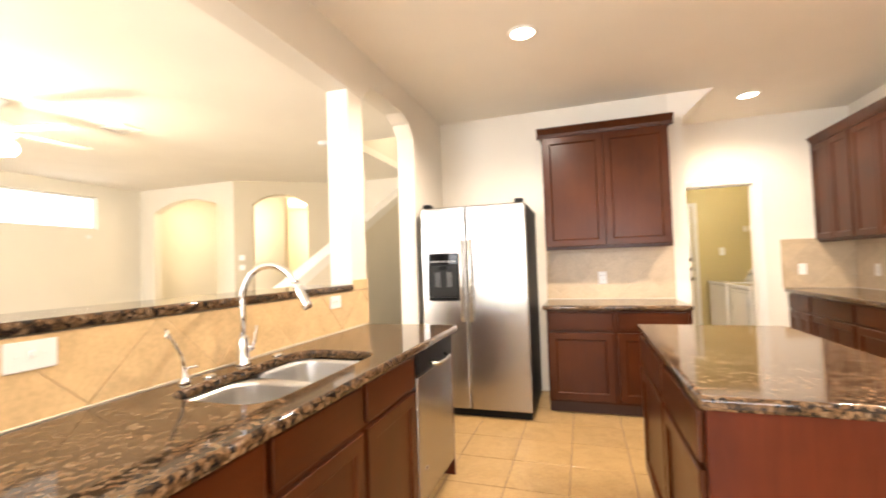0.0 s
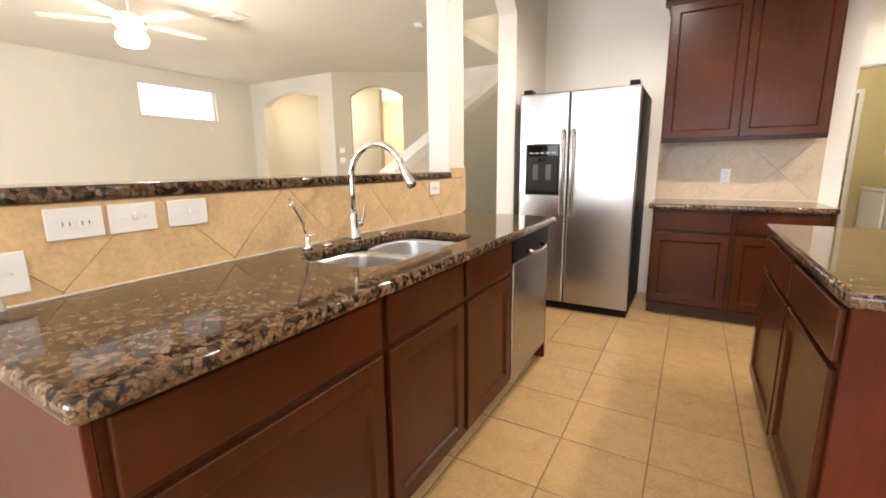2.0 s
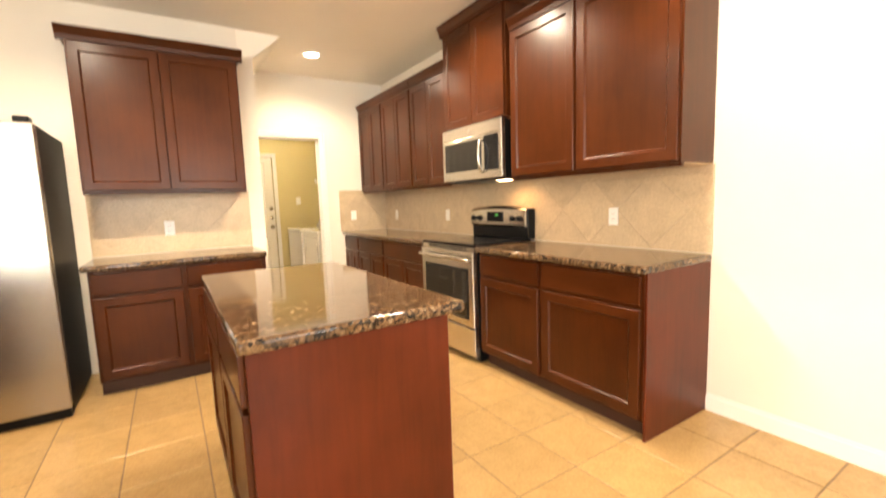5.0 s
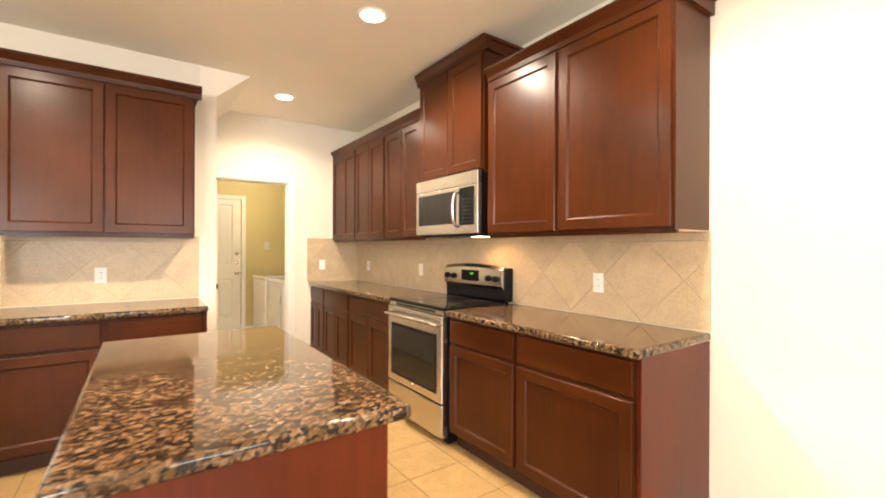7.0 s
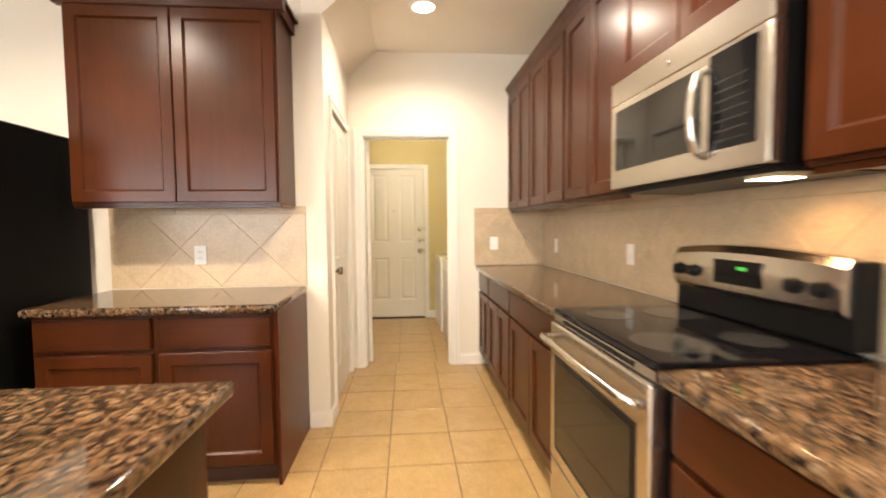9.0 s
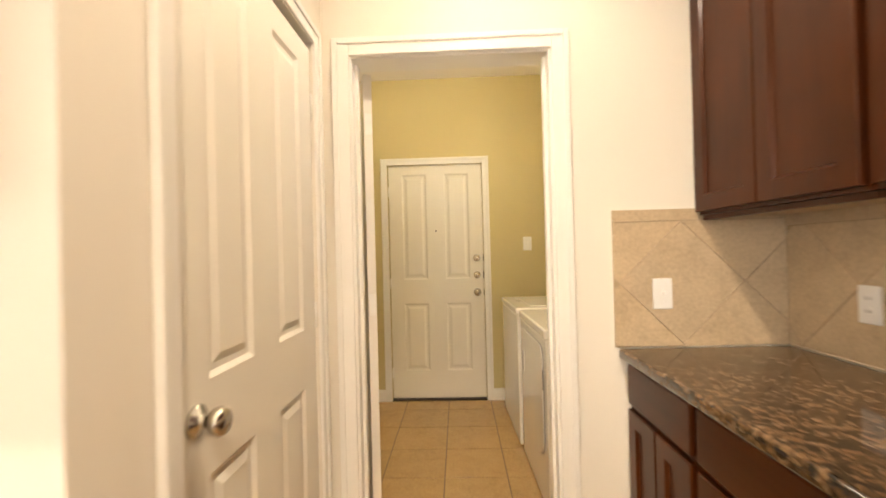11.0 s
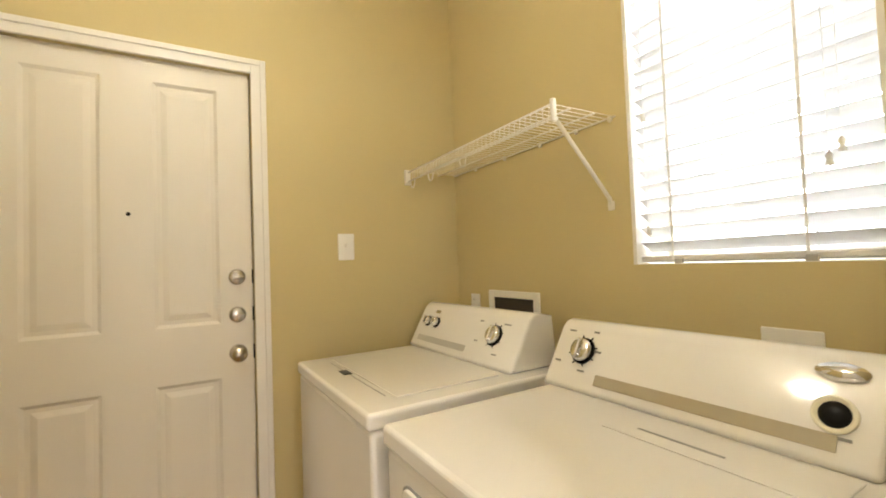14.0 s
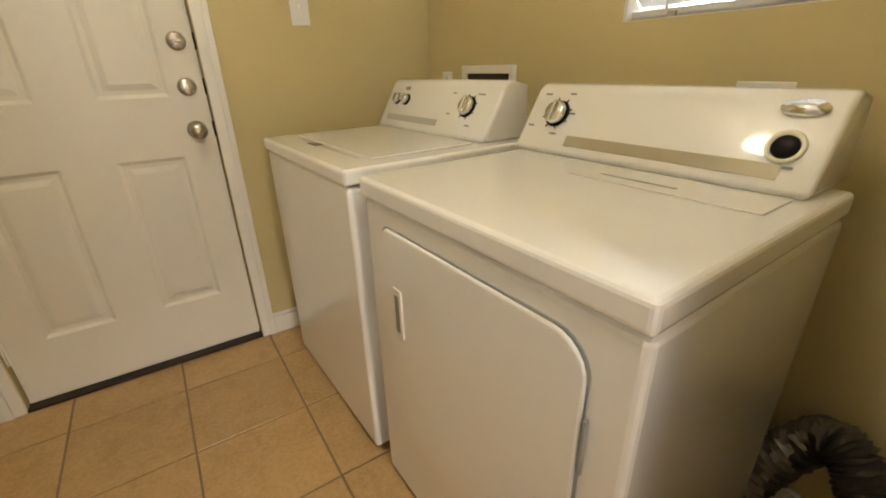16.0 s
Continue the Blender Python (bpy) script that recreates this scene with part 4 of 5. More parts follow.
# ---------- laundry ----------
SEAL = material("pale_sealant", (0.62, 0.54, 0.42), 0.5)
ENAMEL_GREY = material("pale_grey_band", (0.42, 0.41, 0.38), 0.3)
INK = material("grey_print", (0.25, 0.25, 0.24), 0.6)


def console(c, w, x0, z0, h=0.175, lean=0.10):
    """The sloped control console at the back of a laundry machine; the front looks to -x."""
    prof = [(x0, z0), (x0 + 0.006, z0 + 0.012), (x0 + lean - 0.012, z0 + h - 0.02), (x0 + lean + 0.006, z0 + h - 0.004), (x0 + lean + 0.025, z0 + h), (x0 + lean + 0.09, z0 + h - 0.012), (x0 + lean + 0.105, z0)]
    bm = prism(prof, "y", -w, 0)
    bmesh.ops.bevel(bm, geom=[e for e in bm.edges if abs(e.verts[0].co.y - e.verts[1].co.y) < 1e-6], offset=0.010, segments=3, affect="EDGES", profile=0.5)
    for f in bm.faces:
        f.smooth = True
    return part("console", bm, WHITE_ENAMEL, c, "white sloped control console")


def on_slope(u, y, out, x0, z0, h=0.175, lean=0.10):
    """A pose on the console's sloping face: u from its foot (0) to its head (1), out along its normal."""
    along = Vector((lean - 0.018, 0, h - 0.032))
    n = Vector((-along.z, 0, along.x)).normalized()
    p = Vector((x0 + 0.006, y, z0 + 0.012)) + along * u + n * out
    up = along.normalized()
    side = up.cross(n)
    return Matrix.Translation(p) @ Matrix((side, up, n)).transposed().to_4x4()


def put(bm, m):
    bmesh.ops.transform(bm, matrix=m, verts=bm.verts)
    return bm


SILVER = material("silvered_plastic", (0.72, 0.71, 0.69), 0.20, 1.0)


def dial(parent, m, r):
    d = part("dial", put(lathe([(r, 0.0), (r, 0.004), (r * 0.92, 0.007), (r * 0.90, 0.004)], (0, 0, 0), "z", 28), m), BLACK, parent, "black dial ring")
    k = put(lathe([(r * 0.90, 0.002), (r * 0.86, 0.016), (r * 0.72, 0.022), (0.0, 0.021)], (0, 0, 0), "z", 28), m)
    part("dial_cap", k, SILVER, d, "silver dial cap")
    part("dial_grip", put(boxes(((-r * 0.13, -r * 0.74, 0.018), (r * 0.13, r * 0.74, 0.032)), bevel=0.003), m), SILVER, d)
    bm = bmesh.new()
    for k in range(8):
        a = k * math.tau / 8 + 0.3
        add_tube(bm, [(math.cos(a) * r * 1.0, math.sin(a) * r * 1.0, 0.003), (math.cos(a) * r * 1.22, math.sin(a) * r * 1.22, 0.003)], 0.0018, 6)
    part("tick_marks", put(bm, m), BLACK, d)


def print_bars(parent, spots):
    for m, w in spots:
        part("printed_mark", put(boxes(((-w / 2, -0.0025, 0.0003), (w / 2, 0.0025, 0.0009))), m), INK, parent)


def machine_body(c, w, depth, h, top_t):
    """Cabinet and top; local x from the front to the back, y from 0 at the far side to -w."""
    bm = boxes(((0.0, -w, 0.012), (depth, 0, h - top_t)), bevel=0.012, seg=3)
    for f in bm.faces:
        f.smooth = False
    part("cabinet", bm, WHITE_ENAMEL, c, "white enamelled cabinet")
    top = boxes(((-0.008, -w - 0.002, h - top_t + 0.003), (depth, 0.002, h)), bevel=0.010, seg=3)
    t = part("top", top, WHITE_ENAMEL, c, "white enamelled top")
    for x in (0.05, depth - 0.05):
        for y in (-0.05, -w + 0.05):
            part("foot", lathe([(0.018, 0), (0.018, 0.008), (0.010, 0.0125)], (x, y, 0)), BLACK, c)
    return t


def washer():
    w = 0.70
    c = thing("washing_machine", "white top-loading washing machine in the laundry corner", "washing machine", pose(1.734, 7.228, 0, 0, 0, 2.0))
    t = machine_body(c, w, 0.645, 0.905, 0.045)
    part("lid", boxes(((0.10, -w + 0.07, 0.9053), (0.44, -0.07, 0.9095)), bevel=0.003, seg=2), WHITE_ENAMEL, t, "white lid")
    part("lid_seam", boxes(((0.084, -w + 0.11, 0.9052), (0.087, -0.11, 0.9062))), INK, t)
    part("lid_grip", boxes(((0.068, -0.31, 0.9053), (0.096, -0.25, 0.9075)), bevel=0.001), BLACK, t, "dark lid grip")
    x0, z0 = 0.470, 0.906
    k = console(c, w - 0.03, x0, z0)
    k.location = (0, 0.026, 0)
    part("band", put(boxes(((-0.175, -0.012, 0), (0.175, 0.012, 0.0012))), on_slope(0.17, -0.225, 0.0005, x0, z0)), ENAMEL_GREY, k, "grey band")
    dial(k, on_slope(0.58, -0.535, 0.0, x0, z0), 0.036)
    dial(k, on_slope(0.62, -0.085, 0.0, x0, z0), 0.021)
    dial(k, on_slope(0.62, -0.15, 0.0, x0, z0), 0.021)
    part("badge", put(prism(rounded(0.035, 0.014, 0.006, 4), "z", 0.0, 0.002), on_slope(0.90, -0.13, 0.0, x0, z0)), NICKEL, k, "small silver badge")
    print_bars(k, [(on_slope(0.85, -0.44, 0, x0, z0), 0.02), (on_slope(0.85, -0.58, 0, x0, z0), 0.035), (on_slope(0.2, -0.565, 0, x0, z0), 0.025), (on_slope(0.4, -0.445, 0, x0, z0), 0.018)])


washer()


def dryer():
    w = 0.70
    c = thing("tumble_dryer", "white front-loading tumble dryer beside the washing machine", "dryer", pose(1.768, 6.458, 0, 0, 0, 1.5))
    t = machine_body(c, w, 0.622, 0.905, 0.050)
    # door with one large-radius corner
    def door_outline(grow):
        y0, y1, z0, z1 = -w + 0.070 - grow, -0.088 + grow, 0.245 - grow, 0.812 + grow
        pts = []
        for cy, cz, r, a0 in ((y1, z1, 0.03, 0), (y0, z1, 0.06, 90), (y0, z0, 0.12, 180), (y1, z0, 0.14, 270)):
            sy, sz = (-1 if cy == y1 else 1), (-1 if cz == z1 else 1)
            for k in range(7):
                a = radians(a0 + 15 * k)
                pts.append((cy + sy * r + r * math.cos(a), cz + sz * r + r * math.sin(a)))
        return pts
    part("door_seam", prism(door_outline(0.004), "x", -0.0035, 0.006), INK, c, "dark seam round the door")
    d = part("door", prism(door_outline(0.0), "x", -0.009, 0.004), WHITE_ENAMEL, c, "white drop door")
    bmesh_edges = bmesh.new()
    bmesh_edges.from_mesh(d.data)
    bmesh.ops.bevel(bmesh_edges, geom=[e for e in bmesh_edges.edges if all(v.co.x < -0.008 for v in e.verts)], offset=0.004, segments=2, affect="EDGES", profile=0.5)
    bmesh_edges.to_mesh(d.data)
    bmesh_edges.free()
    part("pull_frame", prism(rounded(0.036, 0.125, 0.006, 3, -0.148, 0.62), "x", -0.0125, -0.009), WHITE_ENAMEL, d)
    # brown-grey plate paints the shade inside the pull, no hollow is cut
    part("pull_shade", prism(rounded(0.018, 0.095, 0.004, 3, -0.148, 0.62), "x", -0.0132, -0.0126), material("painted_pull_shade", (0.20, 0.18, 0.14), 0.6), d, "finger pull with its hollow's shade painted on")
    part("door_hinge", boxes(((-0.010, -w + 0.060, 0.60), (-0.001, -w + 0.0655, 0.70)), bevel=0.0015), INK, c, "narrow dark hinge")
    x0, z0 = 0.490, 0.906
    k = console(c, w - 0.008, x0, z0, 0.168)
    k.location = (0, 0.022, 0)
    part("band", put(boxes(((-0.235, -0.014, 0), (0.235, 0.014, 0.0012))), on_slope(0.16, -0.40, 0.0005, x0, z0)), material("champagne_band", (0.44, 0.39, 0.28), 0.32, 0.3), k, "champagne band")
    dial(k, on_slope(0.58, -0.105, 0.0, x0, z0), 0.036)
    m = on_slope(0.44, -0.628, 0.0, x0, z0)
    b = part("start_ring", put(lathe([(0.031, 0), (0.031, 0.004), (0.026, 0.006), (0.0225, 0.002)], (0, 0, 0), "z", 30), m), material("pale_ring", (0.80, 0.77, 0.62), 0.3), k, "pale start ring")
    part("start_button", put(lathe([(0.0225, 0.001), (0.0205, 0.006), (0.009, 0.008), (0.0, 0.0085)], (0, 0, 0), "z", 28), m), BLACK, b, "black start button")
    part("badge", put(lathe([(0.030, 0), (0.029, 0.003), (0.0, 0.005)], (0, 0, 0), "z", 26) , on_slope(0.88, -0.630, 0.0, x0, z0) @ Matrix.Diagonal((1.25, 0.55, 1, 1))), CHROME, k, "oval silver badge")
    print_bars(k, [(on_slope(0.9, -0.05, 0, x0, z0), 0.022), (on_slope(0.92, -0.13, 0, x0, z0), 0.018), (on_slope(0.35, -0.03, 0, x0, z0), 0.02), (on_slope(0.25, -0.115, 0, x0, z0), 0.022), (on_slope(0.6, -0.15, 0, x0, z0), 0.022), (on_slope(0.22, -0.615, 0, x0, z0), 0.075)])
    # lint screen cover
    part("lint_cover", boxes(((0.355, -0.655, 0.9052), (0.475, -0.285, 0.9075)), bevel=0.0015), WHITE_ENAMEL, t, "lint screen cover")
    part("lint_grip", boxes(((0.395, -0.50, 0.9076), (0.402, -0.34, 0.9082))), INK, t)


dryer()


def dryer_hose():
    c = thing("dryer_hose", "crumpled silver foil dryer hose arching off the floor", "hose", pose(2.47, 5.64, 0))
    bm = bmesh.new()
    pts, rs = [], []
    for i in range(80):
        u = i / 79
        pts.append((0.03 * math.sin(u * 5.0), 0.16 - 0.27 * u, 0.055 + 0.29 * math.sin(math.pi * u) ** 0.8))
        rs.append(0.046 + (0.006 if i % 2 else -0.004) + random.uniform(-0.003, 0.003))
    add_tube(bm, pts, rs, 16)
    for v in bm.verts:
        v.co += Vector((random.uniform(-1, 1), random.uniform(-1, 1), random.uniform(-1, 1))) * 0.0025
    for f in bm.faces:
        f.smooth = False
    part("duct", bm, material("crinkled_foil", (0.24, 0.235, 0.225), 0.40, 1.0), c)


dryer_hose()


def wire_shelf():
    c = thing("wire_shelf", "white wire shelf with brace above the washing machine", "shelf", pose(LR, 7.0, 1.69), )
    coat = material("white_wire_coating", (0.80, 0.77, 0.70), 0.35)
    y0, y1 = -0.56, 0.415
    for x, z, r in ((-0.006, 0, 0.0034), (-0.10, -0.004, 0.003), (-0.20, -0.004, 0.003), (-0.268, 0, 0.0034), (-0.273, -0.045, 0.0034)):
        part("rail", tube([(x, y0, z), (x, y1, z)], r, 8), coat, c)
    n = 38
    wire = None
    for i in range(n):
        y = y0 + 0.012 + i * (y1 - y0 - 0.024) / (n - 1)
        if wire is None:
            wire = part("wire", tube([(-0.002, 0, 0.004), (-0.266, 0, 0.004), (-0.271, 0, -0.004), (-0.2735, 0, -0.045)], 0.0013, 6), coat, c)
            wire.location = (0, y, 0)
        else:
            o = wire.copy()
            scene.collection.objects.link(o)
            o.location = (0, y, 0)
    part("end_cap", boxes(((-0.280, y0 - 0.012, -0.055), (-0.263, y0 + 0.002, 0.012)), bevel=0.003), coat, c)
    part("wall_bracket", boxes(((-0.286, y1 - 0.012, -0.06), (-0.258, y1 + 0.004, 0.012)), bevel=0.003), coat, c)
    part("brace", tube([(-0.268, y0 + 0.002, -0.03), (-0.012, y0 + 0.03, -0.255), (-0.006, y0 + 0.03, -0.272)], 0.0065, 10), coat, c, "white diagonal brace")
    part("brace_foot", boxes(((-0.010, y0 + 0.018, -0.292), (-0.001, y0 + 0.042, -0.262)), bevel=0.003), coat, c)
    for y in (y0 + 0.02, y0 + 0.16, -0.22, 0.0, 0.22):
        part("wall_clip", boxes(((-0.012, y - 0.006, -0.012), (0, y + 0.006, 0.006)), bevel=0.002), coat, c)
    for y in (-0.10, 0.16, 0.34):
        pts = [(-0.273, y, -0.045)] + [(-0.268 + 0.0 * k, y + 0.022 - 0.022 * math.cos(math.pi * k / 8), -0.048 - 0.032 * math.sin(math.pi * k / 8)) for k in range(9)]
        part("hanger_loop", tube(pts, 0.003, 8), coat, c)


wire_shelf()


def laundry_window():
    c = tagged(new("window_1"), "white framed laundry window behind blinds", "window", "", "structure")
    x = WR + 0.085
    for n, a, b in (("jamb", (x, WY0, WZ0), (x + 0.05, WY0 + 0.035, WZ1)), ("jamb", (x, WY1 - 0.035, WZ0), (x + 0.05, WY1, WZ1)), ("head", (x, WY0 + 0.035, WZ1 - 0.035), (x + 0.05, WY1 - 0.035, WZ1)),
                    ("sill_rail", (x, WY0 + 0.035, WZ0), (x + 0.05, WY1 - 0.035, WZ0 + 0.035)), ("meeting_rail", (x, WY0 + 0.035, 1.66), (x + 0.05, WY1 - 0.035, 1.695))):
        part(n, boxes((a, b), bevel=0.003), TRIM, c)
    p = part("pane", boxes(((x + 0.022, WY0 + 0.03, WZ0 + 0.03), (x + 0.026, WY1 - 0.03, WZ1 - 0.03))), glass_material("window_glass"), c)
    p.visible_shadow = False
    structure("window_reveal", boxes(((LR + 0.002, WY0 - 0.001, WZ0 - 0.016), (WR + 0.085, WY1 + 0.001, WZ0 + 0.002)), ((LR + 0.002, WY0 - 0.002, WZ0), (WR + 0.085, WY0 + 0.012, WZ1)),
                                     ((LR + 0.002, WY1 - 0.012, WZ0), (WR + 0.085, WY1 + 0.002, WZ1)), ((LR + 0.002, WY0, WZ1 - 0.012), (WR + 0.085, WY1, WZ1 + 0.002))), TRIM, "white window reveal and sill", "trim")
    b = thing("window_blind", "white two-inch slatted blind, slats tilted half open", "blind", pose(LR + 0.040, (WY0 + WY1) / 2, WZ0))
    half = (WY1 - WY0) / 2 - 0.016
    slat_mat = material("white_slat", (0.66, 0.655, 0.64), 0.45)
    bs = slat_mat.node_tree.nodes["Principled BSDF"]
    bs.inputs["Subsurface Weight"].default_value = 0.0
    tr = slat_mat.node_tree.nodes.new("ShaderNodeBsdfTranslucent")
    tr.inputs[0].default_value = (0.9, 0.88, 0.82, 1)
    mx = slat_mat.node_tree.nodes.new("ShaderNodeMixShader")
    mx.inputs[0].default_value = 0.02
    out = slat_mat.node_tree.nodes["Material Output"]
    slat_mat.node_tree.links.new(bs.outputs[0], mx.inputs[1])
    slat_mat.node_tree.links.new(tr.outputs[0], mx.inputs[2])
    slat_mat.node_tree.links.new(mx.outputs[0], out.inputs[0])
    first = None
    count = 19
    for i in range(count):
        z = 0.050 + i * 0.0432
        if first is None:
            bm = prism([(-0.025, -0.0010), (-0.012, 0.0012), (0.012, 0.0012), (0.025, -0.0010), (0.025, 0.0012), (0.012, 0.0036), (-0.012, 0.0036), (-0.025, 0.0012)], "y", -half, half)
            first = part("slat", bm, slat_mat, b)
            first.matrix_basis = pose(0, 0, z, 0, 34, 0)
        else:
            o = first.copy()
            scene.collection.objects.link(o)
            o.matrix_basis = pose(0, 0, z, 0, 34, 0)
    part("bottom_rail", boxes(((-0.026, -half, 0.006), (0.026, half, 0.024)), bevel=0.004), slat_mat, b)
    part("head_rail", boxes(((-0.034, -half - 0.006, 0.835), (0.030, half + 0.006, 0.872)), bevel=0.003), PLASTIC, b)
    for y in (-half * 0.52, half * 0.62):
        part("ladder_cord", boxes(((-0.0285, y - 0.003, 0.01), (-0.0272, y + 0.003, 0.84))), PLASTIC, b)
        part("ladder_cord", boxes(((0.0272, y - 0.003, 0.01), (0.0285, y + 0.003, 0.84))), PLASTIC, b)
    for y in (-half * 0.55, half * 0.55):
        part("hold_down_clip", boxes(((-0.036, y - 0.012, -0.001), (-0.027, y + 0.012, 0.016)), bevel=0.002), ENAMEL_GREY, b, "grey hold-down clip")
    for y, z in ((half * 0.86, 0.085), (half * 0.86, 0.42), (-half * 0.70, 0.20), (-half * 0.78, 0.225)):
        bm = tube([(-0.036, y, 0.84), (-0.036, y, z + 0.03)], 0.0008, 6)
        part("pull_cord", bm, PLASTIC, b)
        part("tassel", lathe([(0.002, 0.03), (0.007, 0.022), (0.005, 0.012), (0.008, 0.0), (0.0, -0.001)], (-0.036, y, z), "z", 12), PLASTIC, b)


laundry_window()
# bright daylight outside the window
structure("backdrop", boxes(((WR + 1.9, 3.6, -0.5), (WR + 1.92, 8.6, 4.0))), glow("hazy_daylight", (0.96, 0.97, 1.0), 2.4), "bright hazy daylight outside the window", "backdrop")

# hose box, outlets behind the machines
hb = thing("washer_hose_box", "white recessed washer hose box in the wall", "hose box", pose(LR, 6.985, 1.048))
part("frame", boxes(((-0.010, -0.165, -0.07), (0, -0.130, 0.075)), ((-0.010, 0.130, -0.07), (0, 0.165, 0.075)), ((-0.010, -0.130, 0.045), (0, 0.130, 0.075)), ((-0.010, -0.130, -0.07), (0, 0.130, -0.045)), bevel=0.002), PLASTIC, hb)
# the box's inner shade is painted on a flat panel before the wall
part("recess_shade", boxes(((-0.003, -0.130, -0.045), (-0.0005, 0.130, 0.045))), material("painted_box_shade", (0.05, 0.04, 0.03), 0.8), hb, "flat dark panel painted as the box's inner shade")
wall_plate(pose(LR - 0.0005, 7.265, 1.055, 0, 0, -90), "socket", "small white socket beside the hose box", 0.07, 0.09)
do = wall_plate(pose(LR - 0.0005, 6.015, 1.018, 0, 0, -90), "plain", "white dryer power outlet with black plug", 0.118, 0.118)
part("plug", lathe([(0.030, -0.006), (0.030, -0.035), (0.020, -0.045), (0.0, -0.046)], (0, 0, -0.012), "y", 18), BLACK, do, "black dryer plug")

lf = thing("laundry_ceiling_light", "lit frosted dome ceiling light in the laundry", "ceiling light", pose(1.30, 6.15, CEIL))
part("pan", lathe([(0.15, 0), (0.15, -0.02), (0.13, -0.025)], (0, 0, 0), seg=32), TRIM, lf)
part("dome", lathe([(0.13, -0.025), (0.12, -0.055), (0.08, -0.085), (0.0, -0.10)], (0, 0, 0), seg=32), glow("frosted_lit_glass", (1.0, 0.82, 0.55), 5), lf, "frosted lit dome")

# ---------- living room beyond the bar ----------
LZ = CEIL
XW = -7.7
structure("living_ceiling", boxes(((XW - 0.14, YS - 0.12, LZ), (-2.72, 9.3, LZ + 0.1)), ((-2.72, YS - 0.12, LZ), (WL - TW, 4.45, LZ + 0.1)), ((-2.72, 6.7, LZ), (WL - TW, 9.3, LZ + 0.1))), CEILP, "cream living room ceiling", "ceiling")
structure("living_carpet", boxes(((XW, YS, -0.003), (WL - TW, 9.3, 0.004))), paint("beige_carpet", (0.42, 0.35, 0.26), 0.95, 0.6), "beige carpet in the living room", "carpet")
TY0, TY1, TZ0, TZ1 = 3.60, 4.87, 2.05, 2.58
structure("wall_west", boxes(((XW - 0.14, YS - 0.12, 0), (XW, TY0, LZ)), ((XW - 0.14, TY1, 0), (XW, 5.72, LZ)), ((XW - 0.14, TY0, 0), (XW, TY1, TZ0)), ((XW - 0.14, TY0, TZ1), (XW, TY1, LZ))), PAINT_LIV, "pale beige living room wall with high window", "wall")
tw = tagged(new("window_2"), "high horizontal window full of daylight", "window", "", "structure")
for a, b in (((TY0, TZ0), (TY0 + 0.03, TZ1)), ((TY1 - 0.03, TZ0), (TY1, TZ1)), ((TY0 + 0.03, TZ0), (TY1 - 0.03, TZ0 + 0.03)), ((TY0 + 0.03, TZ1 - 0.03), (TY1 - 0.03, TZ1))):
    part("window_frame", boxes(((XW - 0.11, a[0], a[1]), (XW - 0.06, b[0], b[1])), bevel=0.003), TRIM, tw)
pn = part("pane", boxes(((XW - 0.09, TY0 + 0.025, TZ0 + 0.025), (XW - 0.085, TY1 - 0.025, TZ1 - 0.025))), bpy.data.materials["window_glass"], tw)
pn.visible_shadow = False
structure("backdrop", boxes(((XW - 0.9, 2.6, 1.0), (XW - 0.88, 6.0, 3.4))), bpy.data.materials["hazy_daylight"], "bright hazy daylight outside the high window", "backdrop")


def arch_wall(name, p, q, a0, a1, spring, crown, mat, label, t=0.14):
    """A wall from p to q on the plan with an arched opening between a0 and a1 along it."""
    p, q = Vector((*p, 0)), Vector((*q, 0))
    n = 14
    L = (q - p).length
    poly = [(0, 0), (a0, 0), (a0, spring)]
    for k in range(1, n):
        u = k / n
        poly.append((a0 + (a1 - a0) * u, spring + (crown - spring) * (1 - abs(2 * u - 1) ** 2.2)))
    poly += [(a1, spring), (a1, 0), (L, 0), (L, LZ), (0, LZ)]
    bm = prism(poly, "y", 0, t)
    ang = math.degrees(math.atan2(q.y - p.y, q.x - p.x))
    ob = structure(name, bm, mat, label, "wall")
    ob.matrix_world = pose(p.x, p.y, 0, 0, 0, ang)
    return ob


arch_wall("wall_niche", (XW, 5.6), (-5.55, 5.58), 0.33, 1.95, 2.36, 2.56, PAINT_LIV, "pale wall with a wide arched opening")
arch_wall("wall_arch", (-5.55, 5.58), (-4.1, 6.5), 0.29, 1.18, 2.40, 2.57, paint("beige_arch_paint", (0.56, 0.49, 0.36)), "beige angled wall with an arched doorway")
for k, (a, b) in enumerate((((XW, 9.18, 0), (-1.0, 9.3, LZ)), ((XW - 0.14, 5.72, 0), (XW, 9.3, LZ)), ((XW, 7.3, 0), (-5.9, 7.42, LZ)), ((-3.98, 6.58, 0), (-3.86, 9.18, LZ)))):
    structure("wall_hall_%d" % (k + 1), boxes((a, b)), PAINT_LIV, "pale beige hallway wall", "wall")
structure("wall_living_south", boxes(((XW - 0.14, YS - 0.12, 0), (-4.8, YS, LZ)), ((-4.8, YS - 0.12, 0), (-1.20, YS, NZ0)), ((-4.8, YS - 0.12, NZ1), (-1.20, YS, LZ))), PAINT_LIV, "pale beige living room wall with windows", "wall")
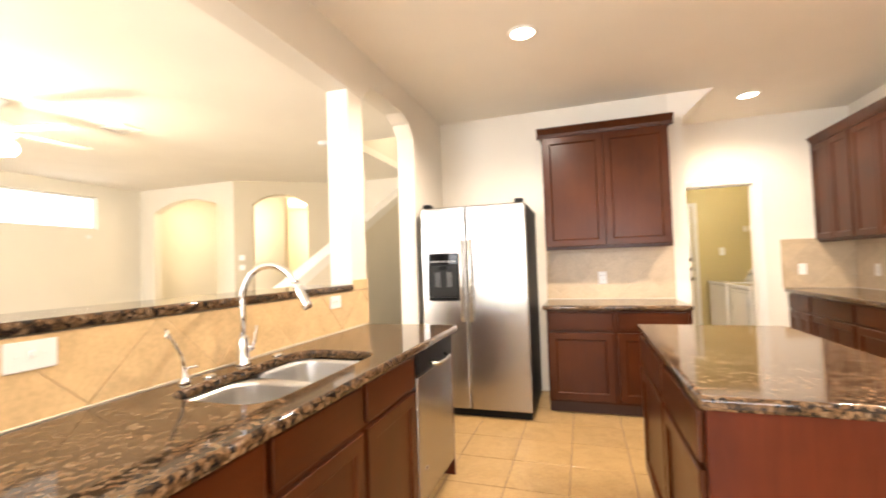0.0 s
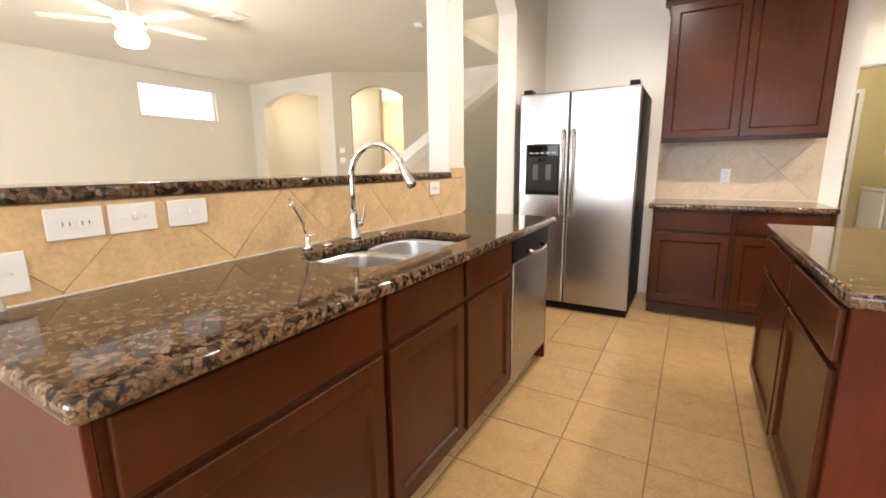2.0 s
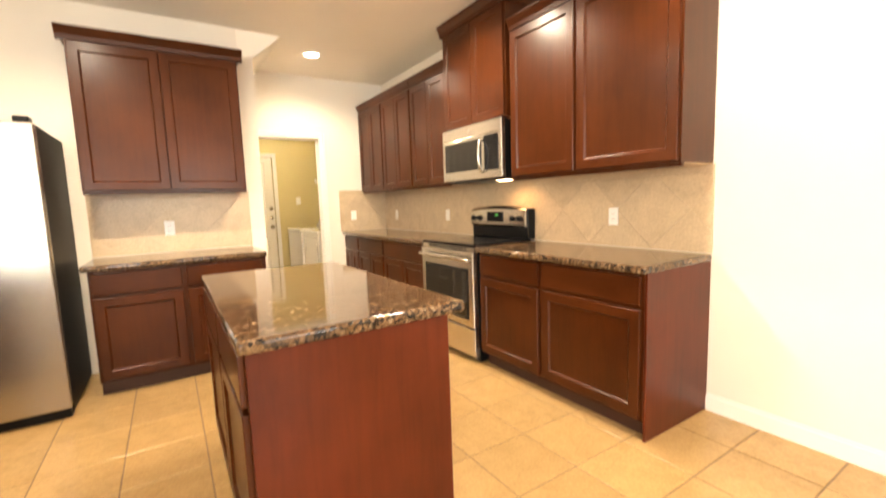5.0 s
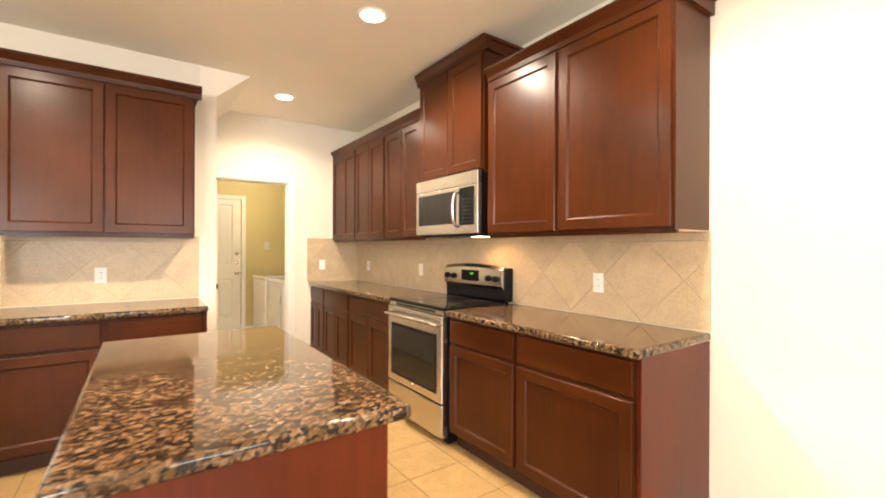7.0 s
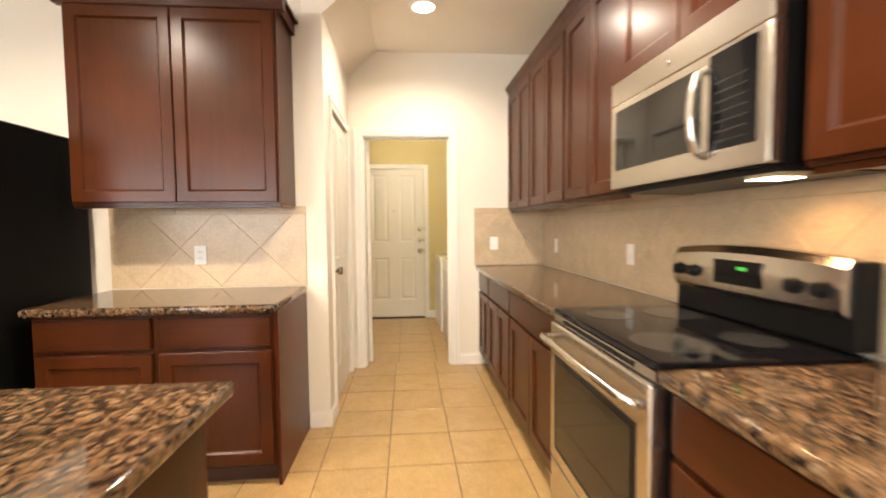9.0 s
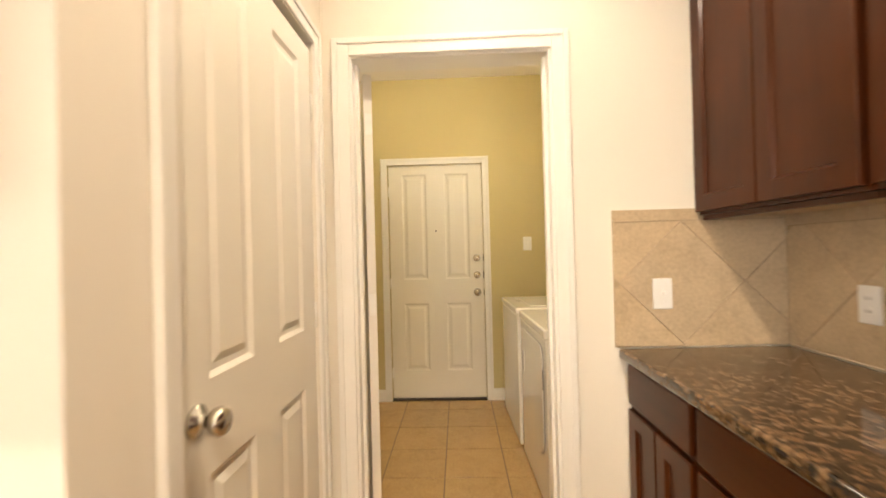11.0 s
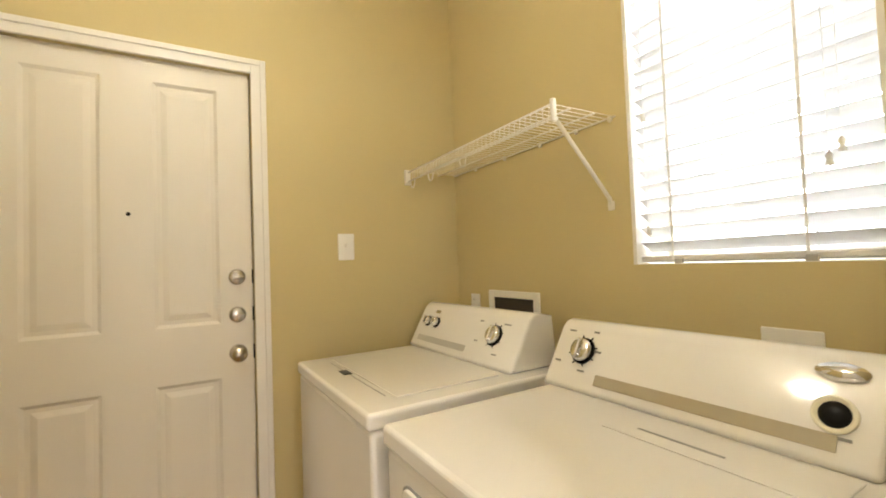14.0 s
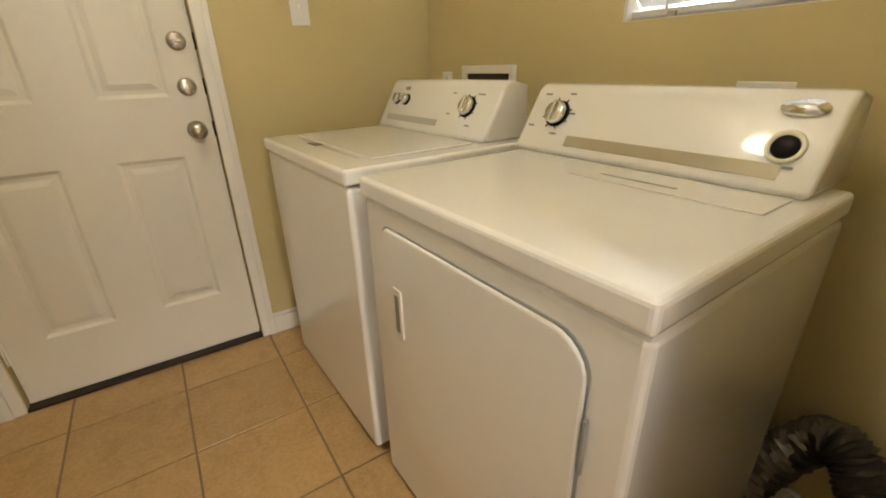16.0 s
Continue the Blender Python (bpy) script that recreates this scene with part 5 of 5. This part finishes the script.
for k, (x0, x1) in enumerate(((NX0, NX1), (-4.8, -3.6), (-3.6, -2.4), (-2.4, -1.2))):
    w = tagged(new("window_%d" % (k + 3)), "white framed window full of daylight", "window", "", "structure")
    for a, b in (((x0, NZ0), (x0 + 0.045, NZ1)), ((x1 - 0.045, NZ0), (x1, NZ1)), ((x0 + 0.045, NZ0), (x1 - 0.045, NZ0 + 0.045)), ((x0 + 0.045, NZ1 - 0.045), (x1 - 0.045, NZ1)), ((x0 + 0.045, 1.43), (x1 - 0.045, 1.47))):
        part("window_frame", boxes(((a[0], YS - 0.09, a[1]), (b[0], YS - 0.04, b[1])), bevel=0.003), TRIM, w)
    g = part("pane", boxes(((x0 + 0.04, YS - 0.068, NZ0 + 0.04), (x1 - 0.04, YS - 0.064, NZ1 - 0.04))), bpy.data.materials["window_glass"], w)
    g.visible_shadow = False
# stair: sloping knee wall with white cap, and the stairwell
kz = lambda y: 1.206 + 0.478 * (y - 3.53)
structure("knee_wall", prism([(3.0, 0), (6.6, 0), (6.6, kz(6.6)), (3.0, kz(3.0))], "x", -2.72, -2.60), PAINT_LIV, "beige sloping stair wall", "wall")
structure("stair_cap", prism([(2.98, kz(2.98)), (6.6, kz(6.6)), (6.6, kz(6.6) + 0.11), (2.98, kz(2.98) + 0.11)], "x", -2.745, -2.575), TRIM, "white sloping cap on the stair wall", "trim")
structure("wall_stairwell", boxes(((-2.84, 4.45, LZ + 0.1), (-2.72, 6.7, 5.2)), ((-3.87, 6.58, 0), (WL - TW, 6.7, 5.2)), ((-2.72, 4.33, LZ + 0.1), (WL - TW, 4.45, 5.2)), ((-2.84, 4.45, 5.1), (WL - TW, 6.58, 5.2)), ((WL - TW - 0.12, 4.45, LZ), (WL - TW, 6.58, 5.1)), ((WL - TW - 0.12, YB, 0), (WL - TW, 6.58, LZ))), PAINT_LIV, "beige stairwell walls", "wall")


def ceiling_fan():
    c = thing("ceiling_fan", "white five-blade ceiling fan with lit globe", "ceiling fan", pose(-4.66, 2.12, LZ))
    part("canopy", lathe([(0.075, 0), (0.075, -0.02), (0.03, -0.06), (0.015, -0.065)], (0, 0, 0)), PLASTIC, c)
    part("downrod", tube([(0, 0, -0.05), (0, 0, -0.20)], 0.013, 12), PLASTIC, c)
    part("motor", lathe([(0.03, -0.19), (0.11, -0.20), (0.13, -0.24), (0.12, -0.30), (0.06, -0.33)], (0, 0, 0), seg=32), PLASTIC, c)
    blade_mat = material("pale_fan_blade", (0.70, 0.62, 0.48), 0.4)
    for k in range(5):
        bm = prism([(0.17, -0.045), (0.24, -0.062), (0.62, -0.068), (0.665, -0.04), (0.665, 0.04), (0.62, 0.068), (0.24, 0.062), (0.17, 0.045)], "z", -0.263, -0.256)
        b = part("blade", bm, blade_mat, c, "pale fan blade")
        b.matrix_basis = pose(0, 0, 0, 0, 0, 72 * k + 14)
        part("blade_iron", boxes(((0.09, -0.02, -0.268), (0.24, 0.02, -0.2635)), bevel=0.002), PLASTIC, b)
    part("globe", lathe([(0.06, -0.33), (0.115, -0.36), (0.13, -0.41), (0.105, -0.46), (0.0, -0.485)], (0, 0, 0), seg=28), glow("lit_globe", (1.0, 0.88, 0.66), 16), c, "lit frosted globe")


ceiling_fan()
vt = thing("ceiling_vent", "white ceiling air vent in the living room", "vent", pose(-4.5, 3.03, LZ))
part("frame", boxes(((-0.17, -0.12, -0.012), (0.17, -0.095, 0)), ((-0.17, 0.095, -0.012), (0.17, 0.12, 0)), ((-0.17, -0.095, -0.012), (-0.145, 0.095, 0)), ((0.145, -0.095, -0.012), (0.17, 0.095, 0)), bevel=0.002), TRIM, vt)
for i in range(8):
    s = part("slat", boxes(((-0.145, -0.010, -0.0015), (0.145, 0.010, 0.0015))), TRIM, vt)
    s.matrix_basis = pose(0, -0.084 + i * 0.024, -0.008, 35, 0, 0)
sd = thing("smoke_detector", "round white smoke detector on the living room ceiling", "smoke detector", pose(-2.95, 4.30, LZ))
part("base", lathe([(0.068, 0.0), (0.068, -0.012), (0.060, -0.014)], (0, 0, 0), seg=28), PLASTIC, sd)
part("cover", lathe([(0.060, -0.014), (0.056, -0.030), (0.040, -0.038), (0.0, -0.040)], (0, 0, 0), seg=28), PLASTIC, sd)
wall_plate(pose(XW + 0.0005, 4.735, 1.92, 0, 0, 90), "plain", "small white blank plate under the high window", 0.075, 0.06)
for z in (1.50, 1.335):
    wall_plate(pose(-5.435, 5.625, z, 0, 0, 32), "switch", "white control plate on the angled arch wall", 0.09, 0.085)


# ---------- tile work ----------
def clip(poly, u0, v0, u1, v1):
    """A convex polygon cut to a rectangle."""
    for axis, lim, keep in ((0, u0, 1), (0, u1, -1), (1, v0, 1), (1, v1, -1)):
        res = []
        for i, a in enumerate(poly):
            b = poly[(i + 1) % len(poly)]
            ina, inb = keep * (a[axis] - lim) >= 0, keep * (b[axis] - lim) >= 0
            if ina:
                res.append(a)
            if ina != inb:
                s = (lim - a[axis]) / (b[axis] - a[axis])
                res.append((a[0] + s * (b[0] - a[0]), a[1] + s * (b[1] - a[1])))
        poly = res
        if len(poly) < 3:
            return []
    return poly


def shrink(poly, d):
    cx, cy = sum(p[0] for p in poly) / len(poly), sum(p[1] for p in poly) / len(poly)
    res = []
    for x, y in poly:
        l = math.hypot(x - cx, y - cy) or 1
        res.append((x + (cx - x) / l * d, y + (cy - y) / l * d))
    return res


def backsplash(name, m, length, z0, z1, vertex, label, border=0.0, side=0.33, mat=None):
    """Tiles laid on the diagonal over a grout bed: local x along the wall, face to -y."""
    bed = tagged(part(name, boxes(((0, -0.006, z0), (length, -0.0005, z1))), SPLASH_GROUT), label, "backsplash", "", "structure")
    bed.matrix_world = m
    h = side / math.sqrt(2)
    top = z1 - border
    polys = []
    for i in range(-3, int(length / h) + 4):
        for j in range(-4, 5):
            if (i + j) % 2:
                continue
            cx, cz = vertex + i * h, z0 + 0.01 + j * h
            cell = clip([(cx - h, cz), (cx, cz - h), (cx + h, cz), (cx, cz + h)], 0.001, z0 + 0.003, length - 0.001, top - 0.0015)
            if len(cell) > 2:
                polys.append(cell)
    if border:
        n = max(1, round(length / side))
        polys += [[(k * length / n, top + 0.0015), ((k + 1) * length / n, top + 0.0015), ((k + 1) * length / n, z1 - 0.001), (k * length / n, z1 - 0.001)] for k in range(n)]
    for poly in polys:
        area = abs(sum(poly[k][0] * poly[(k + 1) % len(poly)][1] - poly[(k + 1) % len(poly)][0] * poly[k][1] for k in range(len(poly)))) / 2
        if area < 0.0006:
            continue
        outer, inner = shrink(poly, 0.0009), shrink(poly, 0.0024)
        bm = bmesh.new()
        a = [bm.verts.new((u, -0.0055, v)) for u, v in outer]
        b = [bm.verts.new((u, -0.0088, v)) for u, v in outer]
        c = [bm.verts.new((u, -0.0105, v)) for u, v in inner]
        k = len(poly)
        for r0, r1 in ((a, b), (b, c)):
            for q in range(k):
                bm.faces.new((r0[q], r0[(q + 1) % k], r1[(q + 1) % k], r1[q]))
        bm.faces.new(c)
        bmesh.ops.recalc_face_normals(bm, faces=bm.faces)
        part("tile", bm, mat or SPLASH, bed)
    return bed


backsplash("backsplash_range", pose(WR, YF, 0, 0, 0, -90), YF - 1.224, 0.906, 1.398, 0.30, "tan diagonal tile backsplash behind the range", 0.045)
backsplash("backsplash_return", pose(1.973, YF, 0), WR - 1.973 - 0.012, 0.906, 1.428, 0.02, "tan tile backsplash on the laundry wall", 0.045)
backsplash("backsplash_small", pose(-0.40, YB, 0), 1.142, 0.906, 1.398, 0.40, "tan diagonal tile backsplash behind the small worktop", 0.045)
backsplash("backsplash_bar", pose(WL, 0.20, 0, 0, 0, 90), 2.31, 0.906, 1.137, 0.34, "golden diagonal tile backsplash under the bar ledge", mat=SPLASH_BAR)
structure("backsplash_end", boxes(((WL, 2.312, 1.139), (WL + 0.009, 2.51, 1.205)), bevel=0.002), SPLASH_BAR, "tan tile edging beside the column", "tile")

for a, b in (((WL + 0.010, 0.20, 0.9045), (WL + 0.0165, 2.465, 0.911)), ((WR - 0.0165, 1.225, 0.9045), (WR - 0.010, 2.55, 0.911)), ((WR - 0.0165, 3.318, 0.9045), (WR - 0.010, YF - 0.017, 0.911)), ((-0.395, YB - 0.0165, 0.9045), (0.74, YB - 0.010, 0.911))):
    structure("caulk_line", boxes((a, b), bevel=0.0015), SEAL, "pale sealant line along the worktop", "sealant")

# floor tiles
TX, TY, PXT, PYT = -0.18, 1.658, 0.357, 0.350
floor = bpy.data.objects["floor"]
gap = 0.006


def tile_mesh():
    bm = bmesh.new()
    w, d, e = PXT - gap, PYT - gap, 0.0025
    lo = [bm.verts.new(p) for p in ((0, 0, -0.006), (w, 0, -0.006), (w, d, -0.006), (0, d, -0.006))]
    mid = [bm.verts.new((v.co.x, v.co.y, -0.0015)) for v in lo]
    top = [bm.verts.new((e + v.co.x * (w - 2 * e) / w, e + v.co.y * (d - 2 * e) / d, 0.0)) for v in lo]
    for r0, r1 in ((lo, mid), (mid, top)):
        for q in range(4):
            bm.faces.new((r0[q], r0[(q + 1) % 4], r1[(q + 1) % 4], r1[q]))
    bm.faces.new(top)
    return bm


first = None
far_tiles = bmesh.new()
for i in range(-4, 9):
    for j in range(-14, 18):
        x, y = TX + i * PXT + gap / 2, TY + j * PYT + gap / 2
        if j >= 11:
            x += 0.027
            y -= 0.046
        if x + PXT < WL or x > WR or y > YG + 0.02 or y < YS - PYT:
            continue
        if y > YB and y < YF and x < 0.5 or (y > YF and x < -0.3):
            continue
        if y < 0.2:
            dup = tile_mesh()
            bmesh.ops.translate(dup, verts=dup.verts, vec=(x, y, 0))
            me = bpy.data.meshes.new("tmp")
            dup.to_mesh(me)
            dup.free()
            far_tiles.from_mesh(me)
            bpy.data.meshes.remove(me)
            continue
        if first is None:
            first = part("tile", tile_mesh(), TILE, floor)
            o = first
        else:
            o = first.copy()
            scene.collection.objects.link(o)
        o.location = (x, y, random.uniform(-0.0004, 0.0004))
tagged(part("tile_field", far_tiles, TILE, floor), "beige tiles of the dining nook", "", "", "stuff")
